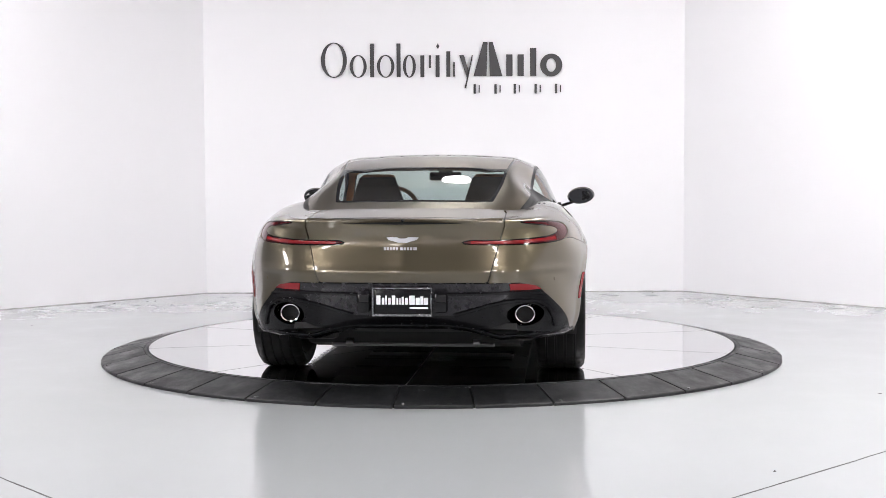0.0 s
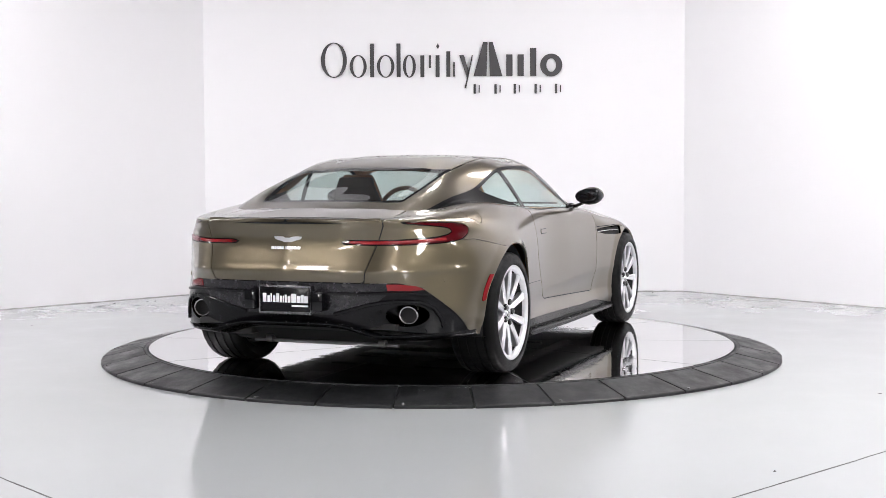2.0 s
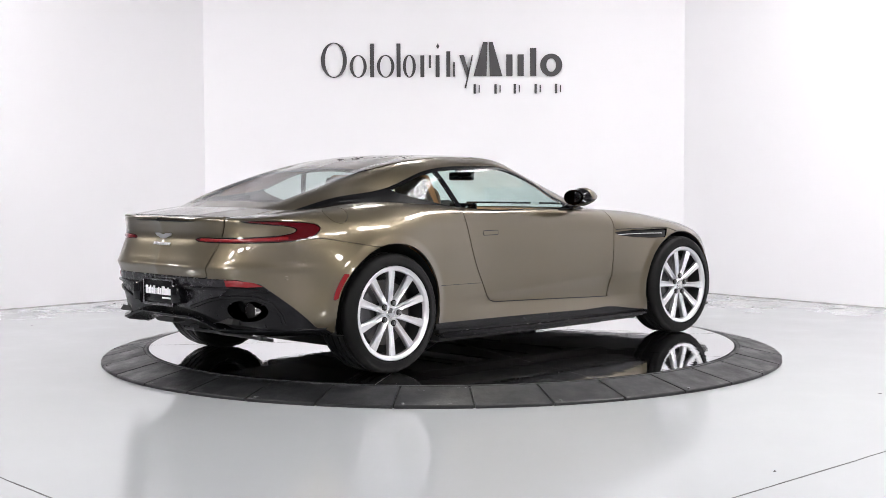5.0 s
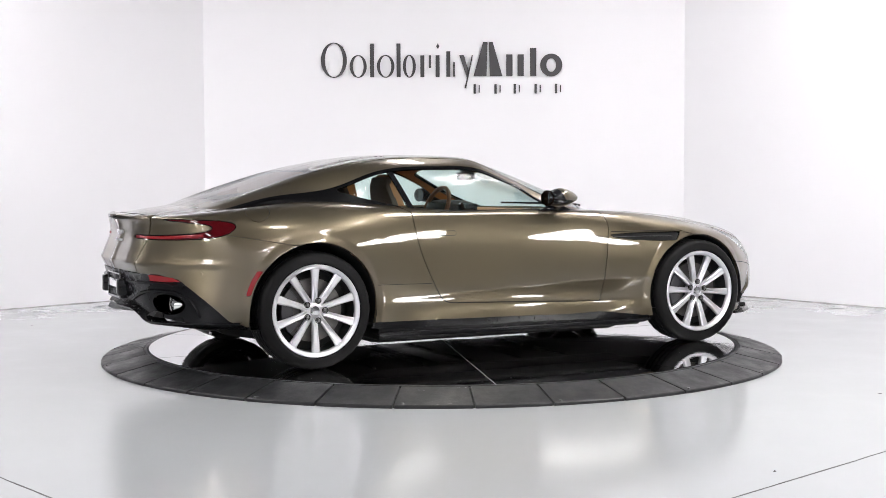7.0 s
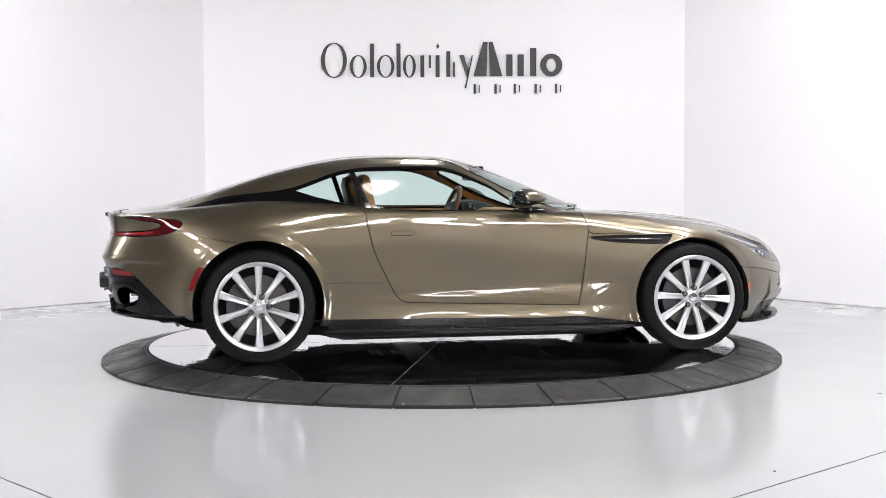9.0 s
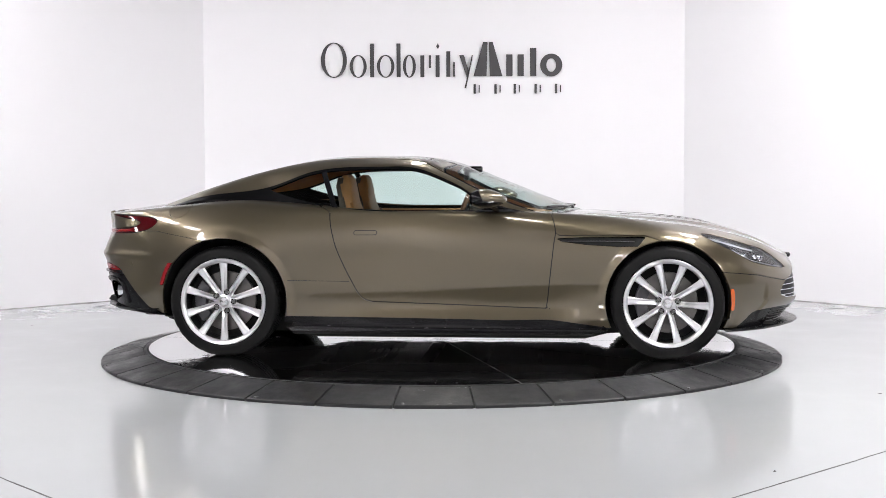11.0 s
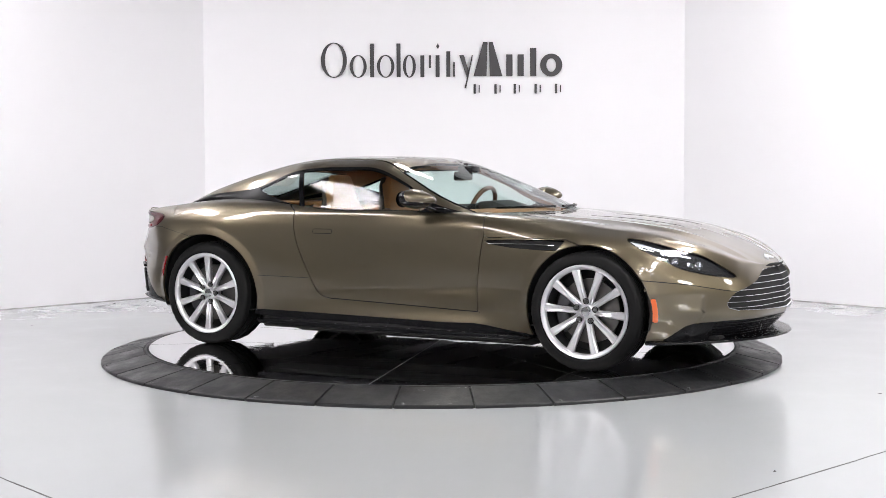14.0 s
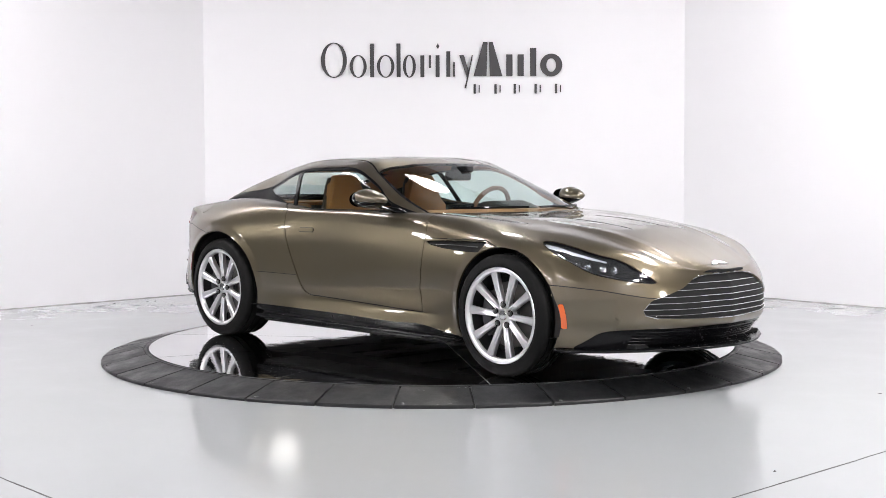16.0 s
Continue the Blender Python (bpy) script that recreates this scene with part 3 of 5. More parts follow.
def build_body(car):
    L = lower_sheet()
    # wheel openings
    for hx, r in ((HUB_R, 0.402), (HUB_F, 0.385)):
        L = L.split(lambda p, uv: np.where(uv[:, 1] < 6.3, np.hypot(p[:, 0] - hx, p[:, 2] - HUB_Z - 0.005) - r, 1.0))[0]
    # room for the cabin
    rim = smooth_poly([(-.57, 0), (-.53, .38), (-.40, .61), (-.1, .675), (.3, .735), (.9, .80), (1.5, .795), (1.92, .775), (2.05, .66), (2.2, .36), (2.26, 0), (2.2, -.36), (2.05, -.66), (1.5, -.795), (.9, -.8), (.3, -.735), (-.1, -.675), (-.40, -.61), (-.53, -.38)], 6)
    L = L.split(lambda p, uv: np.where(uv[:, 1] > 4.9, -poly_dist(rim, p[:, 0], p[:, 1]), 1.0))[0]

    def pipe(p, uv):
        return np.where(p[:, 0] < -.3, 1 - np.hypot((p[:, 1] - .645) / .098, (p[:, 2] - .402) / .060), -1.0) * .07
    # Near-black shell added behind the panels so their gaps look shaded.
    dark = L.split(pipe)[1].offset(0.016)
    dark.make("inner_shell", M_DARK, car, "near-black shell added as shade behind panel gaps", both=True, depth=0)

    # rear bumper's black lower half
    rear_low, L = L.split(lambda p, uv: np.where(p[:, 0] < -.3, np.interp(p[:, 0], [-1, -.86, -.76, -.51, -.42, -.3], [.58, .578, .55, .308, .272, .2]) - p[:, 2], -1.0), 0.001)
    hole, rear_low = rear_low.split(pipe, 0.0005)
    for s in (1, -1):
        hole.offset(.11).make("exhaust_recess", M_SATIN, car, "dark mesh exhaust recess", side=s, depth=-.108)
    insert_out = [(-.1, .40), (.30, .405), (.50, .47), (.56, .515), (.575, .62), (-.1, .62)]
    insert, rear_low = rear_low.split(lambda p, uv: poly_dist(insert_out, p[:, 1], p[:, 2]), 0.001)
    insert.offset(-.003).make("bumper_insert", M_BUMPER, car, "dark grey satin bumper insert", both=True)
    rear_low.make("rear_diffuser_panel", M_SATIN, car, "satin black rear bumper lower half", both=True)
    # black sill blade
    sill, L = L.split(lambda p, uv: np.where((p[:, 0] > .2) & (p[:, 0] < 2.7), np.interp(p[:, 0], [.3, 1.4, 1.8, 2.03, 2.12, 2.43], [.258, .243, .236, .242, .236, .195]) - p[:, 2], -1.0), 0.0005)
    for s in (1, -1):
        sill.make("sill", M_SATIN, car, "satin black side sill", side=s)
    # nose: grille opening, lower intake
    half = [(.16, .590), (.25, .580), (.305, .565), (.385, .523), (.47, .490), (.553, .459), (.590, .405), (.582, .380), (.53, .362), (.3, .352)]
    grille = smooth_poly([(0, .592)] + half + [(0, .346)] + [(-a, b) for a, b in half[::-1]], 4)
    L = L.split(lambda p, uv: np.where(p[:, 0] > 3.3, -poly_dist(grille, p[:, 1], p[:, 2]), 1.0))[0]
    intake = [(0, .305), (.55, .30), (.68, .292), (.73, .275), (.82, .2), (.82, .1), (-.82, .1), (-.82, .2), (-.73, .275), (-.68, .292), (-.55, .30)]
    low, L = L.split(lambda p, uv: np.where(p[:, 0] > 3.2, poly_dist(intake, p[:, 1], p[:, 2]), -1.0), 0.001)
    low.make("front_intake_panel", M_SATIN, car, "black lower front intake", both=True)
    # head lamps
    hl = smooth_poly([(3.015, .775), (3.07, .773), (3.196, .742), (3.309, .706), (3.392, .682), (3.464, .644), (3.572, .562), (3.545, .553), (3.451, .571), (3.333, .605), (3.219, .667), (3.092, .732)], 4)
    lamp, L = L.split(lambda p, uv: np.where((p[:, 0] > 2.9) & (p[:, 1] > .3), poly_dist(hl, p[:, 0], p[:, 2]), -1.0), 0.0015)
    # tail lamps
    tl = smooth_poly([(.315, .783), (.34, .806), (.58, .806), (.83, .814), (.96, .822), (1.05, .838), (1.06, .856), (.99, .870), (.83, .881), (.70, .892), (.685, .903), (.84, .902), (1.03, .897), (1.14, .890), (1.20, .876),
                      (1.220, .856), (1.205, .830), (1.16, .806), (1.06, .789), (.90, .780), (.62, .777)], 3)
    tail, L = L.split(lambda p, uv: np.where(p[:, 0] < -.3, poly_dist(tl, p[:, 1] + .8 * (p[:, 0] + .9), p[:, 2]), -1.0), 0.001)
    # fender vent
    vent = [(2.115, .752), (2.30, .762), (2.67, .765), (2.62, .705), (2.50, .703), (2.30, .714), (2.15, .733)]
    v, L = L.split(lambda p, uv: np.where(uv[:, 1] < 5.5, poly_dist(vent, p[:, 0], p[:, 2]), -1.0), 0.001)

    # side markers at the wheel openings' edges
    def ring(hx, r, z0, z1, sign):
        def fn(p, uv):
            d = np.hypot(p[:, 0] - hx, p[:, 2] - HUB_Z - 0.005)
            f = np.minimum(np.minimum(d - r - .006, r + .032 - d), np.minimum(p[:, 2] - z0, z1 - p[:, 2]))
            return np.where((sign * (p[:, 0] - hx) > 0) & (uv[:, 1] < 6), f, -1.0)
        return fn
    rmark, L = L.split(ring(HUB_R, 0.402, .455, .600, -1), 0.0008)
    fmark, L = L.split(ring(HUB_F, 0.385, .300, .440, 1), 0.0008)
    # fuel flap
    fuel, L = L.split(lambda p, uv: np.where(p[:, 1] > .6, .072 - np.hypot((p[:, 0] + .31), (p[:, 1] - .81) * 1.0), -1.0), 0.0014)
    gap = 0.0031
    # door
    door_out = smooth_poly([(.675, .915), (.685, .82), (.715, .70), (.76, .59), (.82, .47), (.87, .385), (.93, .352), (1.05, .345), (1.5, .33), (2.03, .312), (2.055, .33), (2.075, .5), (2.10, .72), (2.11, .80), (2.085, .90), (2.04, 1.0), (.68, 1.0)], 5)
    door, L = L.split(lambda p, uv: np.where(p[:, 1] > .6, poly_dist(door_out, p[:, 0], p[:, 2]), -1.0), gap)
    # clamshell bonnet: above a line along the flank and round the nose
    bonnet, L = L.split(lambda p, uv: np.where(p[:, 0] > 2.02, np.maximum(p[:, 2] - np.interp(p[:, 0], [2.0, 2.13, 2.66, 2.9, 3.10, 3.25, 3.38, 3.556, 3.8], [.9, .772, .772, .70, .548, .533, .516, .475, .45]), -1.0), -1.0), gap * 0.8)
    # boot lid
    lid_out = [(0, .58), (.452, .58), (.492, .73), (.536, .88), (.533, .94), (.47, 1.0), (.46, 1.2), (0, 1.2), (-.1, 1.2), (-.1, .58)]
    lid, L = L.split(lambda p, uv: np.where(p[:, 0] < -.2, poly_dist(lid_out, p[:, 1], p[:, 2]), -1.0), gap)
    # rear bumper skin and front bumper skin
    rbump, L = L.split(lambda p, uv: np.where(p[:, 0] < .1, np.interp(p[:, 0], [-1, -.72, -.45, -.14], [.80, .80, .80, .745]) - p[:, 2], -1.0), 0.0016)
    rbump, strip = rbump.split(lambda p, uv: -p[:, 0] - .02)
    fbump, L = L.split(lambda p, uv: p[:, 0] - 3.0, 0.0)
    fbump.make("front_bumper", M_PAINT, car, both=True)
    for s in (1, -1):
        rbump.make("rear_bumper_corner", M_PAINT, car, side=s)
    bonnet.make("bonnet", M_PAINT, car, both=True)
    lid.make("boot_lid", M_PAINT, car, both=True)
    rear, front = L.split(lambda p, uv: 1.8 - p[:, 0])
    if len(strip.p):
        rear = rear.joined(strip)
    for s in (1, -1):
        d = door.make("door", M_PAINT, car, side=s)
        handle_out = [(.832, .795), (.832, .781), (.838, .776), (.97, .776), (.976, .781), (.976, .795), (.97, .80), (.838, .80)]
        h = door.split(lambda p, uv: poly_dist(handle_out, p[:, 0], p[:, 2]))[0]
        h.offset(-.0035).make("door_handle", M_PAINT, d, "flush bronze door handle", side=s, depth=.004)
        # Raised near-black sheet stands in for the shaded gap round the handle.
        ho = door.split(lambda p, uv: poly_dist(handle_out, p[:, 0], p[:, 2]) + .004)[0]
        ho.offset(-.0012).make("handle_gap_shade", M_DARK, d, "near-black sheet for shade round handle", side=s, depth=.002)
        rmark.offset(-.003).make("side_marker", M_REDREF, car, "red rear side marker", side=s, depth=.008)
        fmark.offset(-.003).make("side_marker", M_AMBER, car, "amber front side marker", side=s, depth=.008)
        if s < 0:
            fuel.make("fuel_flap", M_PAINT, car, side=s)
        else:
            fuel.make("rear_wing_cap", M_PAINT, car, side=s)
        rear.make("rear_wing", M_PAINT, car, side=s)
        front.make("front_wing", M_PAINT, car, side=s)
        lens, bezel = tail.split(lambda p, uv: poly_dist(tl, p[:, 1] + .8 * (p[:, 0] + .9), p[:, 2]) - .005)
        tail_lamp = lens.offset(0.002).make("tail_lamp", M_RED, car, "dark red wraparound tail lamp", side=s, depth=0.02)
        bezel.offset(0.004).make("bezel", M_BLACK, tail_lamp, "black lamp bezel", side=s, depth=0.02)
        lamp.offset(0.001).make("head_lamp_cover", M_LAMPGLASS, car, "clear head lamp cover", side=s, depth=0.004)
        lamp.offset(0.045).make("head_lamp_bowl", M_DARK, car, "black head lamp bowl", side=s, depth=-0.044)
        v.offset(0.022).make("fender_vent", M_BLACK, car, "gloss black fender vent", side=s, depth=-0.021)
    return L


def build_cabin(car):
    G = net_sheet(CABIN, 190, 70)
    # panes and posts; u counts the rows, v the columns
    screen, G = G.split(lambda p, uv: np.minimum(np.minimum(uv[:, 0] - 6.05 + 0.0 * uv[:, 1], 7.97 - uv[:, 0]) * .25, (uv[:, 1] - 2.1) * .2), 0.001)
    edge, G = G.split(lambda p, uv: np.minimum(np.minimum(uv[:, 0] - 6.05 + .06, 9 - uv[:, 0]) * .25, (uv[:, 1] - 2.02) * .2), 0.0)
    rear, G = G.split(lambda p, uv: np.minimum(np.minimum(uv[:, 0] - .45, 1.90 - uv[:, 0]) * .4, (uv[:, 1] - np.interp(uv[:, 0], [0, 2], [2.64, 2.40])) * .2), 0.001)
    redge, G = G.split(lambda p, uv: np.minimum(np.minimum(uv[:, 0] - .36, 2.0 - uv[:, 0]) * .4, (uv[:, 1] - np.interp(uv[:, 0], [0, 2], [2.54, 2.31])) * .2), 0.0)
    low = ([-.6, .15, .25, .37, .51, .69, 1.0, 2.1], [1.03, 1.065, 1.058, 1.020, .985, .945, .931, .928])
    side, G = G.split(lambda p, uv: np.minimum(np.minimum((.95 - uv[:, 1]) * .25, p[:, 2] - np.interp(p[:, 0], *low)), np.minimum(p[:, 0] - .25, 1.70 - .55 * (p[:, 2] - .92) - p[:, 0])), 0.001)
    trim, G = G.split(lambda p, uv: np.minimum((1.13 - uv[:, 1]) * .25, p[:, 0] + .47), 0.001)

    def post(p, uv):
        a, b = np.array((.60, 1.19)), np.array((.715, .90))
        d = b - a
        n = np.array((d[1], -d[0])) / np.linalg.norm(d)
        return (p[:, [0, 2]] - a) @ n
    quarter, door = side.split(lambda p, uv: post(p, uv), 0.016)
    if quarter.p[:, 0].mean() > door.p[:, 0].mean():
        quarter, door = door, quarter
    bp = side.split(lambda p, uv: 0.017 - np.abs(post(p, uv)))[0]
    screen.make("windscreen", M_GLASS, car, "clear laminated windscreen", both=True, depth=0.005)
    rear.make("rear_window", M_REARGLASS, car, "tinted rear window", both=True, depth=0.005)
    edge.make("windscreen_surround", M_BLACK, car, "gloss black windscreen surround", both=True)
    redge.make("rear_window_surround", M_BLACK, car, "gloss black rear window surround", both=True)
    # dark seams between the roof panel and the rails beside it
    def rail(p, uv):
        return np.where((uv[:, 0] > 1.9) & (uv[:, 0] < 6.1), (uv[:, 1] - np.interp(uv[:, 0], [2, 6], [2.33, 2.05])) * .24, 1.0)
    whole = G
    seam = G.split(lambda p, uv: .011 - np.abs(rail(p, uv)))[0]
    panel, rails = G.split(rail, 0.007)
    panel.make("roof", M_PAINT, car, both=True)
    for k in (1, -1):
        rails.make("roof_rail", M_PAINT, car, side=k)
        seam.offset(.003).make("roof_seam", M_BLACK, car, "thin black roof seam", side=k, depth=0)
    G = whole.split(lambda p, uv: p[:, 0] + .12)[0]
    G.offset(0.02).make("headlining", M_TAN, car, "tan headlining", both=True, depth=0)
    for s in (1, -1):
        quarter.make("quarter_window", M_GLASS, car, side=s, depth=0.005)
        door.make("door_window", M_GLASS, car, side=s, depth=0.005)
        bp.make("door_post", M_BLACK, car, "gloss black door post", side=s)
        trim.make("window_trim", M_TRIM, car, "black window trim", side=s)


# ---- wheels ----
def build_wheel(car, x, y, width, r, mirror, angle0):
    """A wheel whose face looks along -y; mirror turns it about for the other flank."""
    rim_r = 0.276
    h = width / 2
    prof = [(rim_r - .004, -h + .03), (rim_r + .008, -h + .012), (rim_r + .03, -h + .004), (r - .072, -h + .0015), (r - .068, -h - .0005), (r - .055, -h), (r - .052, -h + .0015), (r - .03, -h + .004), (r - .010, -h + .018), (r - .002, -h + .035)]
    for k in range(4):
        w = -h + .035 + (width - .07) * (k + .55) / 4.1
        prof += [(r, w - .007), (r - .007, w - .0055), (r - .007, w + .0055), (r, w + .007)]
    prof += [(r - .002, h - .035), (r - .010, h - .018), (r - .03, h - .004), (rim_r, h - .02)]
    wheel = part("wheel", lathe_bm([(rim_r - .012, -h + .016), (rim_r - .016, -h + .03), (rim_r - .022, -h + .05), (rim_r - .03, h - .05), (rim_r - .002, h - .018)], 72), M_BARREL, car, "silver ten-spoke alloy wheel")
    wheel.matrix_basis = pose(x, y, HUB_Z, 0, 0, 180 if mirror else 0) @ pose(0, 0, 0, 0, angle0, 0)
    tread = lathe_bm(prof, 150)
    for v in tread.verts:
        rad = math.hypot(v.co.x, v.co.z)
        k = round(math.atan2(v.co.z, v.co.x) / (2 * math.pi) * 150)
        if rad > r - .014 and abs(v.co.y) > h - .085 and k % 5 == 0:
            q = (rad - .003) / rad
            v.co.x, v.co.z = v.co.x * q, v.co.z * q
    part("tyre", tread, M_RUBBER, wheel, "black tyre with grooved tread")
    part("rim_lip", lathe_bm([(rim_r + .001, -h + .012), (rim_r, -h + .006), (rim_r - .004, -h + .004), (rim_r - .012, -h + .006), (rim_r - .022, -h + .010), (rim_r - .027, -h + .016), (rim_r - .030, -h + .034)], 96), M_ALLOY, wheel, "bright rim lip")
    face = -h + .022

    def spoke(a):
        """A tapering blade with a raised ridge, from the hub to the rim."""
        bm = bmesh.new()
        rows = []
        for k in range(7):
            t = k / 6
            rr = .045 + (rim_r - .016 - .045) * t
            w = .0150 + .004 * (1 - t) * (1 - t) + .0125 * t ** 2
            dep = face + .016 * (1 - t) ** 2 - .006 * t
            rows.append([bm.verts.new(q) for q in ((rr, dep + .040, -w * .8), (rr, dep + .009, -w), (rr, dep + .001, -w * .66), (rr, dep + .008 * (1 - t) + .002, 0), (rr, dep + .001, w * .66), (rr, dep + .009, w), (rr, dep + .040, w * .8))])
        for p, q in zip(rows, rows[1:]):
            for j in range(6):
                bm.faces.new((p[j], p[j + 1], q[j + 1], q[j]))
            bm.faces.new((p[6], p[0], q[0], q[6]))
        bm.faces.new(rows[0])
        bm.faces.new(rows[-1][::-1])
        bmesh.ops.recalc_face_normals(bm, faces=bm.faces[:])
        return xform(bm, pose(0, 0, 0, 0, a, 0))
    first = part("spoke", spoke(0), M_ALLOY, wheel, sharp=25)
    for k in range(1, 10):
        ob = new("spoke", first.data)
        ob.parent = wheel
        ob.rotation_euler = (0, radians(36 * k), 0)
    part("hub", lathe_bm([(0, face + .012), (.028, face + .012), (.032, face + .015), (.034, face + .02), (.058, face + .022), (.068, face + .03), (.07, face + .06)], 40), M_ALLOY, wheel)
    part("hub_cap", lathe_bm([(0, face + .006), (.026, face + .0075), (.029, face + .013)], 32), M_CHROME, wheel, "polished hub cap")
    for k in range(5):
        a = radians(72 * k + 18)
        at = Matrix.Translation((.062 * math.cos(a), face + .012, .062 * math.sin(a)))
        bm = bmesh.new()
        bmesh.ops.create_cone(bm, cap_ends=True, segments=6, radius1=.0125, radius2=.0105, depth=.026)
        part("wheel_nut", xform(bm, at @ pose(0, 0, 0, 90, 0, 0)), M_GREYMETAL, wheel, "dark wheel nut", smooth=False)
        # Near-black cups put the shade round the nuts into colour.
        bm = lathe_bm([(0, .006), (.0175, .006), (.0185, -.003), (.0155, -.004), (.0145, .004)], 18)
        part("nut_well", xform(bm, at), M_DARK, wheel, "near-black cup for shade round nut")
    part("brake_disc", lathe_bm([(.075, face + .075), (.19, face + .075), (.19, face + .105), (.075, face + .105)], 56, closed=True), M_IRON, wheel, "grey iron brake disc")
    part("brake_hat", lathe_bm([(0, face + .058), (.07, face + .060), (.078, face + .076)], 32), M_CALIPER, wheel, "dark brake disc hat")
    # Added near-black disc: shade in the wheel's depth, put into colour.
    part("wheel_shade_disc", lathe_bm([(0, face + .125), (rim_r - .03, face + .125)], 32), M_DARK, wheel, "black disc for shade inside wheel")
    # caliper, on the rear side of the disc
    out = []
    for k in range(9):
        a = radians(-42 + 84 * k / 8)
        out.append((.200 * math.cos(a), .200 * math.sin(a)))
    for k in range(9):
        a = radians(40 - 80 * k / 8)
        out.append((.125 * math.cos(a), .125 * math.sin(a)))
    bm = prism_bm(out, face + .048, face + .125, lambda a, b, c: (a, c, b), .006)
    xform(bm, pose(0, 0, 0, 0, (180 if not mirror else 0) - angle0 if not mirror else 0 - angle0, 0))
    part("brake_caliper", bm, M_CALIPER, wheel, "dark grey brake caliper")
    return wheel


def build_arches(car):
    for hx, r in ((HUB_R, .405), (HUB_F, .39)):
        for s in (1, -1):
            bm = bmesh.new()
            rows = []
            for k in range(37):
                a = radians(-35 + 250 * k / 36)
                c, si = math.cos(a), math.sin(a)
                rows.append([bm.verts.new((hx + r * c, s * y, max(.25, HUB_Z + r * si))) for y in (.92, .75, .62)] + [bm.verts.new((hx, s * .62, HUB_Z))])
            for p, q in zip(rows, rows[1:]):
                for j in range(3):
                    bm.faces.new((p[j], p[j + 1], q[j + 1], q[j]))
            part("wheel_arch_liner", bm, M_DARK, car, "black wheel arch liner")


# ---- place everything ----
build_room()
build_debris()
build_ramp()
TABLE = build_turntable()
build_sign()

CAR = tagged(new("car"), "bronze two-door coupe with tan interior on turntable", "car")
build_body(CAR)
build_cabin(CAR)
build_arches(CAR)
for hx, w, y in ((HUB_R, .285, .828), (HUB_F, .255, .838)):
    build_wheel(CAR, hx, -y, w, .352, False, 18 if hx == 0 else 4)
    build_wheel(CAR, hx, y, w, .352, True, 40)


def car_pose(deg):
    a = radians(deg)
    return pose(-CAR_X * math.cos(a) + CAR_Y * math.sin(a), -CAR_X * math.sin(a) - CAR_Y * math.cos(a), DISC_Z, 0, 0, deg)


# ---- car details ----
SHELL = lower_sheet()


def skin_yz(y, z, nose=False):
    """A point and normal of the body at |y| and z, on the tail or the nose."""
    ok = SHELL.p[:, 0] > 2.6 if nose else SHELL.p[:, 0] < -.3
    d = np.where(ok, (SHELL.p[:, 1] - abs(y)) ** 2 + (SHELL.p[:, 2] - z) ** 2, 9)
    idx = np.argsort(d)[:4]
    w = 1 / (d[idx] + 1e-6)
    p, n = (SHELL.p[idx] * w[:, None]).sum(0) / w.sum(), (SHELL.n[idx] * w[:, None]).sum(0)
    k = np.array((1, -1 if y < 0 else 1, 1))
    p[1], p[2] = abs(y), z
    return Vector(p * k), Vector(n * k).normalized()


def skin_xz(x, z, s=1):
    """A point and normal of the flank at x and z."""
    d = np.where((SHELL.uv[:, 1] < 6.6) & (SHELL.p[:, 1] > .25), (SHELL.p[:, 0] - x) ** 2 + (SHELL.p[:, 2] - z) ** 2, 9)
    idx = np.argsort(d)[:4]
    w = 1 / (d[idx] + 1e-6)
    p, n = (SHELL.p[idx] * w[:, None]).sum(0) / w.sum(), (SHELL.n[idx] * w[:, None]).sum(0)
    k = np.array((1, s, 1))
    p[0], p[2] = x, z
    return Vector(p * k), Vector(n * k).normalized()


def skin_xy(x, y):
    """A point and normal of the bonnet or deck."""
    d = np.where(SHELL.uv[:, 1] > 5.4, (SHELL.p[:, 0] - x) ** 2 + (SHELL.p[:, 1] - abs(y)) ** 2, 9)
    idx = np.argsort(d)[:4]
    w = 1 / (d[idx] + 1e-6)
    p, n = (SHELL.p[idx] * w[:, None]).sum(0) / w.sum(), (SHELL.n[idx] * w[:, None]).sum(0)
    k = np.array((1, -1 if y < 0 else 1, 1))
    p[0], p[1] = x, abs(y)
    return Vector(p * k), Vector(n * k).normalized()


def band_bm(pts, nrm, width, height, up=None):
    """A raised strip along points that lie on a skin, with a chamfered section."""
    bm = bmesh.new()
    rows = []
    for i, p in enumerate(pts):
        d = (pts[min(i + 1, len(pts) - 1)] - pts[max(i - 1, 0)]).normalized()
        n = nrm[i]
        s = d.cross(n).normalized()
        w = width(i / (len(pts) - 1)) if callable(width) else width
        rows.append([bm.verts.new(p + s * a * w + n * b) for a, b in ((-.5, -.003), (-.5, height * .6), (-.3, height), (.3, height), (.5, height * .6), (.5, -.003))])
    for p, q in zip(rows, rows[1:]):
        for j in range(5):
            bm.faces.new((p[j], p[j + 1], q[j + 1], q[j]))
    bm.faces.new(rows[0])
    bm.faces.new(rows[-1][::-1])
    bmesh.ops.recalc_face_normals(bm, faces=bm.faces[:])
    return bm


